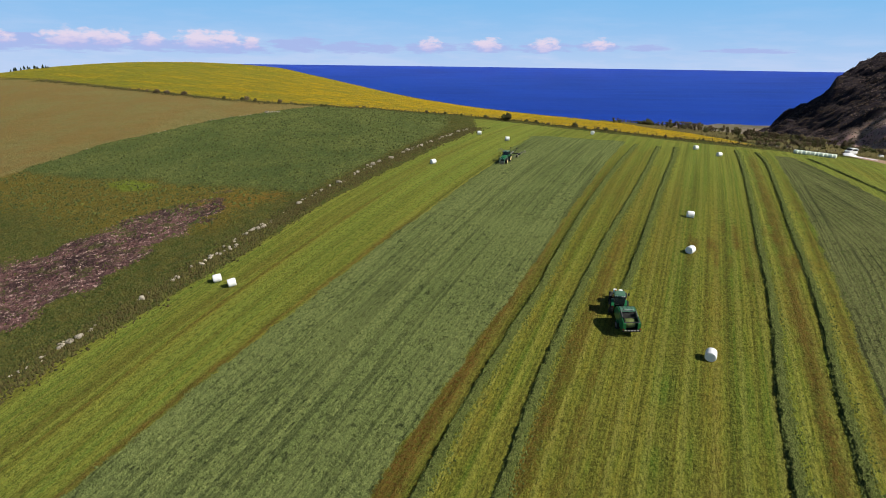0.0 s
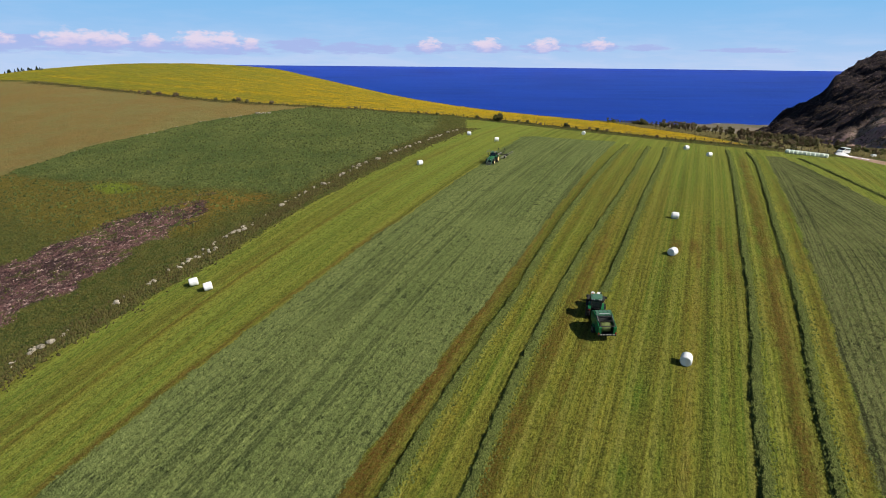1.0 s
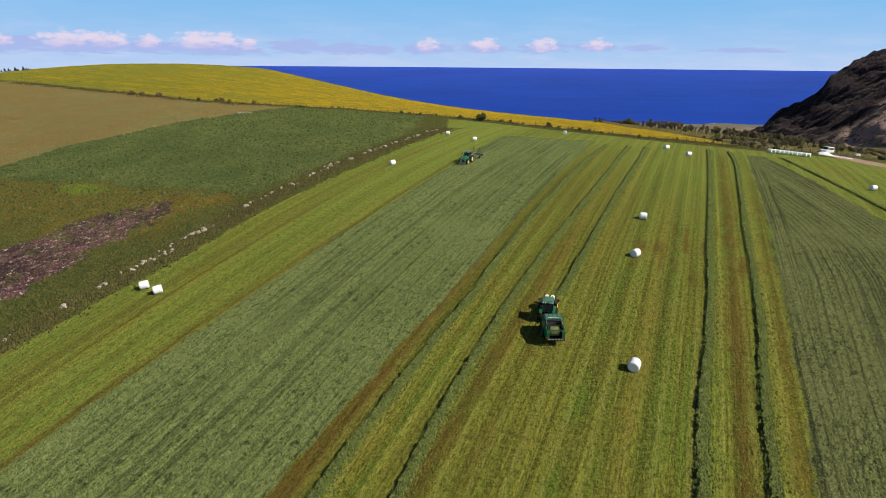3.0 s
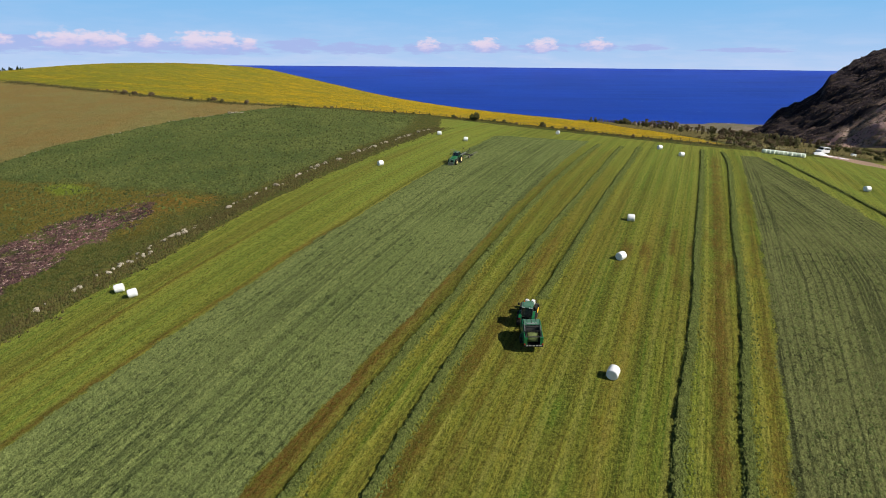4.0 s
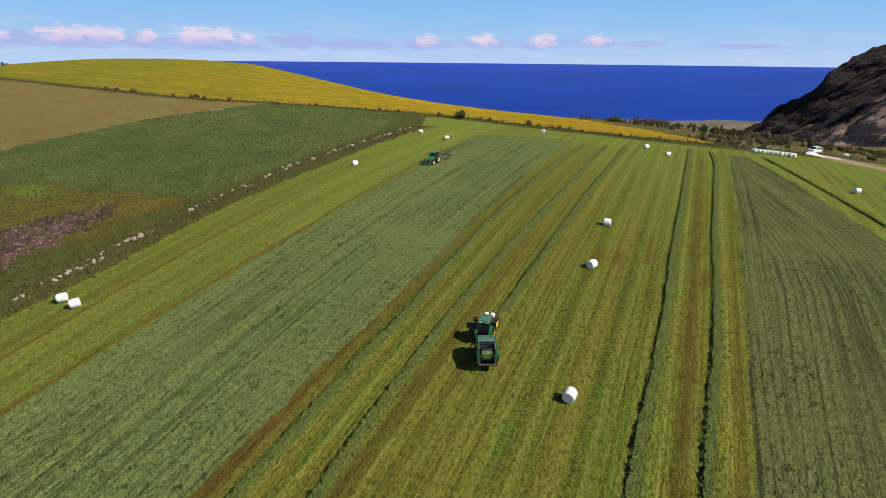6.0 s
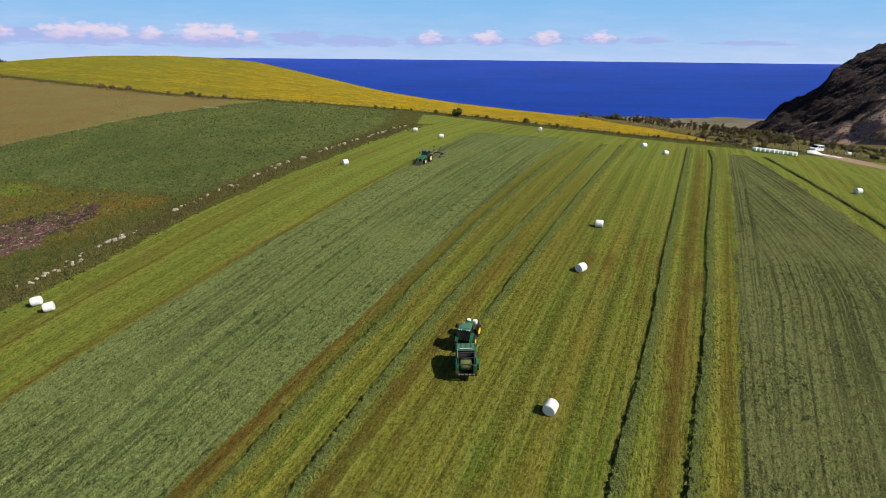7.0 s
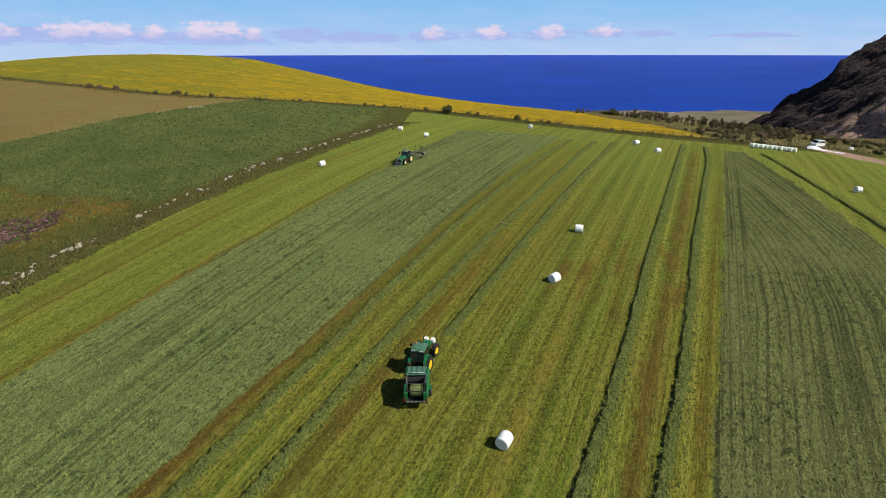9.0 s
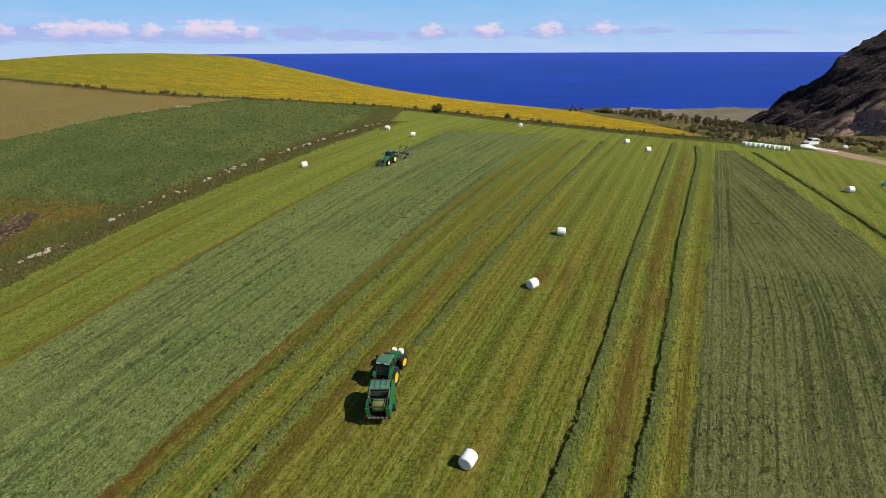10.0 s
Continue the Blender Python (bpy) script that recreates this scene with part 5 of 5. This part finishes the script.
SHRUBS = [tree_kind(200 + i, 1.6, 2.2, (M_LEAF, M_LEAF_BROWN)[i % 2], count=260) for i in range(4)]
TREES = [tree_kind(220 + i, 4.6, 3.6, (M_LEAF, M_LEAF_BROWN, M_LEAF)[i % 3], count=480) for i in range(5)]
THIN = [tree_kind(230 + i, 5.0, 2.6, (M_LEAF_BROWN, M_LEAF_THIN, M_LEAF_BROWN, M_LEAF)[i % 4], count=260) for i in range(6)]
CONIFERS = [tree_kind(240 + i, 5.6, 3.0, M_NEEDLE, True, 460) for i in range(3)]

rng = random.Random(21)
for i in range(100):                                        # shrubs that have grown up along the fence
    x = -160 + 250 * ((i + rng.uniform(-0.4, 0.4)) / 100)
    if rng.random() < 0.25 and x < 40:
        continue
    size = rng.uniform(0.4, 0.95) * (1.25 if -110 < x < -50 else 0.75)
    plant(rng.choice(SHRUBS), x, float(fence_y(x)) + rng.uniform(-0.6, 1.2), size, rng.uniform(0, 360), "shrub", "low dark shrub on the fence bank", "shrub", "shrubs along the fence")
plant(TREES[0], 18.4, 165.4, 0.82, 40, "bush", "dark rounded bush on the fence bank", "bush", "")
plant(TREES[2], 17.2, 165.8, 0.6, 140, "bush", "dark rounded bush on the fence bank", "bush", "")
plant(SHRUBS[2], 35.6, 155.0, 1.2, 0, "bush", "dark bush behind a wrapped bale", "bush", "")
plant(SHRUBS[0], 12.0, 168.6, 0.9, 0, "bush", "dark rounded bush on the fence bank", "bush", "")

BELT = "dark windswept tree in the belt below the field"
for i in range(150):                                       # the belt of trees towards the mountain's foot
    f = rng.random() ** 0.85
    x = 65 + 34 * f + rng.gauss(0, 0.8)
    y = 216 - 70 * f + rng.uniform(-3, 16) * (0.4 + 0.6 * f)
    size = rng.uniform(0.5, 0.85) * (0.6 if f < 0.25 else 1.0)
    plant(rng.choice(THIN), x + rng.uniform(0, 14) * f, y, size, rng.uniform(0, 360), "tree", BELT, "tree", "tree belt")
for x, y, size in ((72.6, 204, 0.9), (74.2, 205, 0.8), (71.4, 206, 0.66), (70.0, 205, 0.55), (61.5, 207, 0.45), (63.5, 208, 0.5)):
    plant(TREES[0], x, y, size, 60 * x, "tree", "tall dark tree standing above the belt", "tree", "tree belt")
for i in range(240):                                       # scrub between field edge and belt
    x = 128 - 50 * rng.random() ** 1.3
    y = float(fence_y(x)) + rng.uniform(2, 24)
    if 92 < x < 112 and y < 146 or y < 147 - 1.4 * (x - 78):
        continue
    plant(rng.choice(SHRUBS), x, y, rng.uniform(0.45, 1.15), rng.uniform(0, 360), "shrub", "rough brownish shrub beside the field track", "shrub", "scrub by the track")
for i in range(16):                                        # conifers on the skyline of the hill
    plant(rng.choice(CONIFERS), -214 + 22 * i / 15 + rng.uniform(-1, 1), 290 - 6 * i / 15 + rng.uniform(-4, 4), rng.uniform(0.25, 0.5), rng.uniform(0, 360), "conifer", "dark conifer on the hill's skyline", "tree", "skyline conifers")


# ---- loose covers: what nobody could count ----
def strewn(name, x, y, size, tall, material, label, category, seed, over=None):
    """Clumps at places in metres: four-sided lumps."""
    r = np.random.default_rng(seed)
    n = len(x)
    z = (over or ground_height)(x, y)
    s = size * r.uniform(0.55, 1.45, n)
    h = tall * r.uniform(0.4, 1.5, n)
    a = r.uniform(0, 2 * np.pi, n)
    dx, dy = np.cos(a) * s, np.sin(a) * s
    k = r.uniform(0.35, 0.7, n)
    ox, oy = r.normal(0, 0.35, n) * s, r.normal(0, 0.35, n) * s
    corners = [(x - dx * 0.5, y - dy * 0.5, z - 0.02), (x + dy * 0.5 * k, y - dx * 0.5 * k, z - 0.02), (x + dx * 0.5, y + dy * 0.5, z - 0.02),
               (x - dy * 0.5 * k, y + dx * 0.5 * k, z - 0.02), (x + ox * 0.4, y + oy * 0.4, z + h)]
    tri = np.array(((0, 1, 4), (1, 2, 4), (2, 3, 4), (3, 0, 4)))
    m = len(corners)
    co = np.stack([np.stack(c, -1) for c in corners], 1).reshape(-1, 3).astype(np.float32)
    faces = (tri[None] + (np.arange(n) * m)[:, None, None]).reshape(-1, 3).astype(np.int32)
    me = bpy.data.meshes.new(name)
    me.vertices.add(len(co))
    me.vertices.foreach_set("co", co.ravel())
    me.loops.add(faces.size)
    me.loops.foreach_set("vertex_index", faces.ravel())
    me.polygons.add(len(faces))
    me.polygons.foreach_set("loop_start", np.arange(0, faces.size, 3, dtype=np.int32))
    me.update(calc_edges=True)
    me.materials.append(material)
    row = me.attributes.new("row", "FLOAT", "POINT")
    row.data.foreach_set("value", np.repeat(K * east_rows(x / K, y / K), m).astype(np.float32))
    return tagged(new(name, me), label, category, kind="stuff")


def scatter(n, x0, x1, y0, y1, zone, seed, near=1.0):
    """Random places (metres) in a stretch of the plan, kept where a cover is thick; near > 1 crowds the near end."""
    r = np.random.default_rng(seed)
    y = (y0 + (y1 - y0) * r.random(n) ** near) * K
    x = (x0 + (x1 - x0) * r.random(n)) * K
    keep = zone(x, y) > r.random(n)
    return x[keep], y[keep]


x, y = scatter(420000, -35, 45, 26, 136, lambda x, y: zones(x, y)["hay"] * (across(x / K, y / K) < 15), 1, 1.5)
strewn("spread_hay", x, y, 0.22, 0.085, M_SPREAD, "freshly spread cut grass covering the field strip", "cut grass", 1)
x, y = scatter(280000, 28, 82, 24, 122, lambda x, y: zones(x, y)["hay"] * (across(x / K, y / K) > 15), 2, 1.5)
strewn("spread_hay", x, y, 0.22, 0.085, M_SPREAD_EAST, "drier spread cut grass in faint rows", "cut grass", 2)
x, y = scatter(150000, -45, 95, 24, 92, lambda x, y: zones(x, y)["mown"] * (1 - zones(x, y)["hay"]) * (1 - 0.9 * zones(x, y)["soil"]) * (0.35 + 0.65 * (lumps(across(x / K, y / K) * 4, y / K * 0.1, 1.0, 3) > 0)) * np.clip((92 - y / K) / 40, 0, 1), 3, 1.5)
strewn("stubble", x, y, 0.24, 0.08, M_STUBBLE, "short yellow-green mown stubble", "stubble", 3)
x, y = scatter(150000, -85, 10, 44, 182, lambda x, y: (1 - zones(x, y)["mown"]) * (1 - zones(x, y)["pasture"]) * (1 - zones(x, y)["heath"]) * (y / K < fence_y(x / K)) * (1 - 0.9 * zones(x, y)["purple"]) * (1 - 0.75 * zones(x, y)["olive"]) * (1 - zones(x, y)["lime"]) * (1 - zones(x, y)["rust"]), 4, 1.2)
strewn("rough_grass", x, y, 0.52, 0.18, M_VERGE, "rough tussocky grass on the verge", "grass", 4)
x, y = scatter(100000, -95, 10, 85, 185, lambda x, y: zones(x, y)["pasture"] * (1 - zones(x, y)["lime"]), 5)
strewn("pasture_grass", x, y, 0.46, 0.10, M_PASTURE, "dark green pasture grass", "grass", 5)
x, y = scatter(60000, -160, -38, 105, 240, lambda x, y: zones(x, y)["heath"], 6)
strewn("heath_grass", x, y, 0.4, 0.09, M_DRY, "dry brownish heath grass", "grass", 6)
x, y = scatter(30000, -75, -28, 45, 92, lambda x, y: zones(x, y)["purple"], 7)
strewn("torn_peat", x, y, 0.5, 0.18, M_PEAT, "torn purple-brown peat clods", "peat", 7)
x, y = scatter(170000, -220, 75, 148, 365, lambda x, y: zones(x, y)["flower"] * (lumps(x / K * 0.6, y / K * 1.8, 5.0, 31) * 0.5 + 0.55), 8, 1.3)
strewn("yellow_flowers", x, y, 0.42, 0.2, M_BLOOM, "dense yellow meadow flowers on the hill", "flowers", 8)


def swath_tufts():
    r = np.random.default_rng(12)
    xs_, ys_ = [], []
    for line, a, b in SWATHS:
        n = int((b - a) * 150)
        y = r.uniform(a, b, n) if a > 40 else a + (b - a) * r.random(n) ** 1.4
        off = np.where(r.random(n) < 0.78, r.normal(0.03, 0.22, n), 0.25 + r.exponential(0.32, n))
        off = np.where(r.random(n) < 0.2, r.normal(-0.46, 0.10, n), off)   # stalks that stick out on the steep side
        xs_.append(line(y) * K + off)
        ys_.append(y * K)
    return np.concatenate(xs_), np.concatenate(ys_)


x, y = swath_tufts()
strewn("swath_grass", x, y, 0.26, 0.19, M_HAY, "loose cut grass on the raked swaths", "cut grass", 13)


def bank_growth():
    """Taller dark growth along the stone row and the fence bank."""
    r = np.random.default_rng(17)
    y = 40 + 105 * r.random(8000)
    x = LEAN * (y - 33) + stone_line_s(y) + r.normal(0.9, 1.3, len(y))
    q = 74 + 15 * r.random(1600)                          # overgrown ditch beside the stones
    x, y = np.concatenate([x, LEAN * (q - 33) + stone_line_s(q) + r.normal(1.3, 0.5, len(q))]), np.concatenate([y, q])
    fx = -165 + 260 * r.random(9000)
    fy = fence_y(fx) + r.normal(0.2, 1.2, len(fx))
    return np.concatenate([x, fx]) * K, np.concatenate([y, fy]) * K


x, y = bank_growth()
strewn("bank_heather", x, y, 0.5, 0.34, M_HEATHER, "dark heather and dry grass along the banks", "heather", 18)


def slope_rocks():
    """Loose rocks over the near side of the mountain."""
    r = np.random.default_rng(23)
    n = 48000
    x = (200 + 420 * r.random(n)) * K
    y = (230 + 520 * r.random(n)) * K
    keep = (mountain_height(x, y) > height(x, y) - 1) & (lumps(x, y, 40, 33) + 0.6 * lumps(x, y, 13, 34) + r.normal(0, 0.3, n) > 0.05)
    return x[keep], y[keep]


x, y = slope_rocks()
strewn("slope_rocks", x, y, 1.15, 0.8, M_ROCKS, "pale loose rocks on the mountain slope", "rocks", 24, over=mountain_height)
x, y = scatter(30000, 200, 560, 230, 700, lambda x, y: (mountain_height(x, y) > height(x, y) - 1) * 1.0, 25)
strewn("slope_scrub", x, y, 1.9, 0.9, M_SCRUB, "dark low scrub on the mountain slope", "scrub", 26, over=mountain_height)


x, y = scatter(45000, -35, 82, 24, 136, lambda x, y: zones(x, y)["hay"] * (0.25 + 0.75 * (lumps(across(x / K, y / K) * 1.6, y / K * 0.15, 1.0, 41) > 0.1)), 31, 1.3)
strewn("hay_lumps", x, y, 0.40, 0.20, M_LUMPS, "small heaped lumps among the spread grass", "cut grass", 31)
x, y = scatter(9000, -95, 10, 60, 185, lambda x, y: (1 - zones(x, y)["heath"]) * np.maximum(zones(x, y)["pasture"], zones(x, y)["olive"]), 32)
strewn("tussocks", x, y, 0.9, 0.42, M_TUSSOCK, "dark grass tussocks standing in the pasture", "grass", 32)
x, y = scatter(30000, 56, 150, 132, 225, lambda x, y: ((y / K > fence_y(x / K) + 2.5) & (x / K > 82 - 0.28 * (y / K - 145))) * (1 - zones(x, y)["road"]) * 1.0, 34)
strewn("rough_scrub", x, y, 1.1, 0.55, M_ROUGH, "brown heathery scrub below the field's far edge", "scrub", 34)
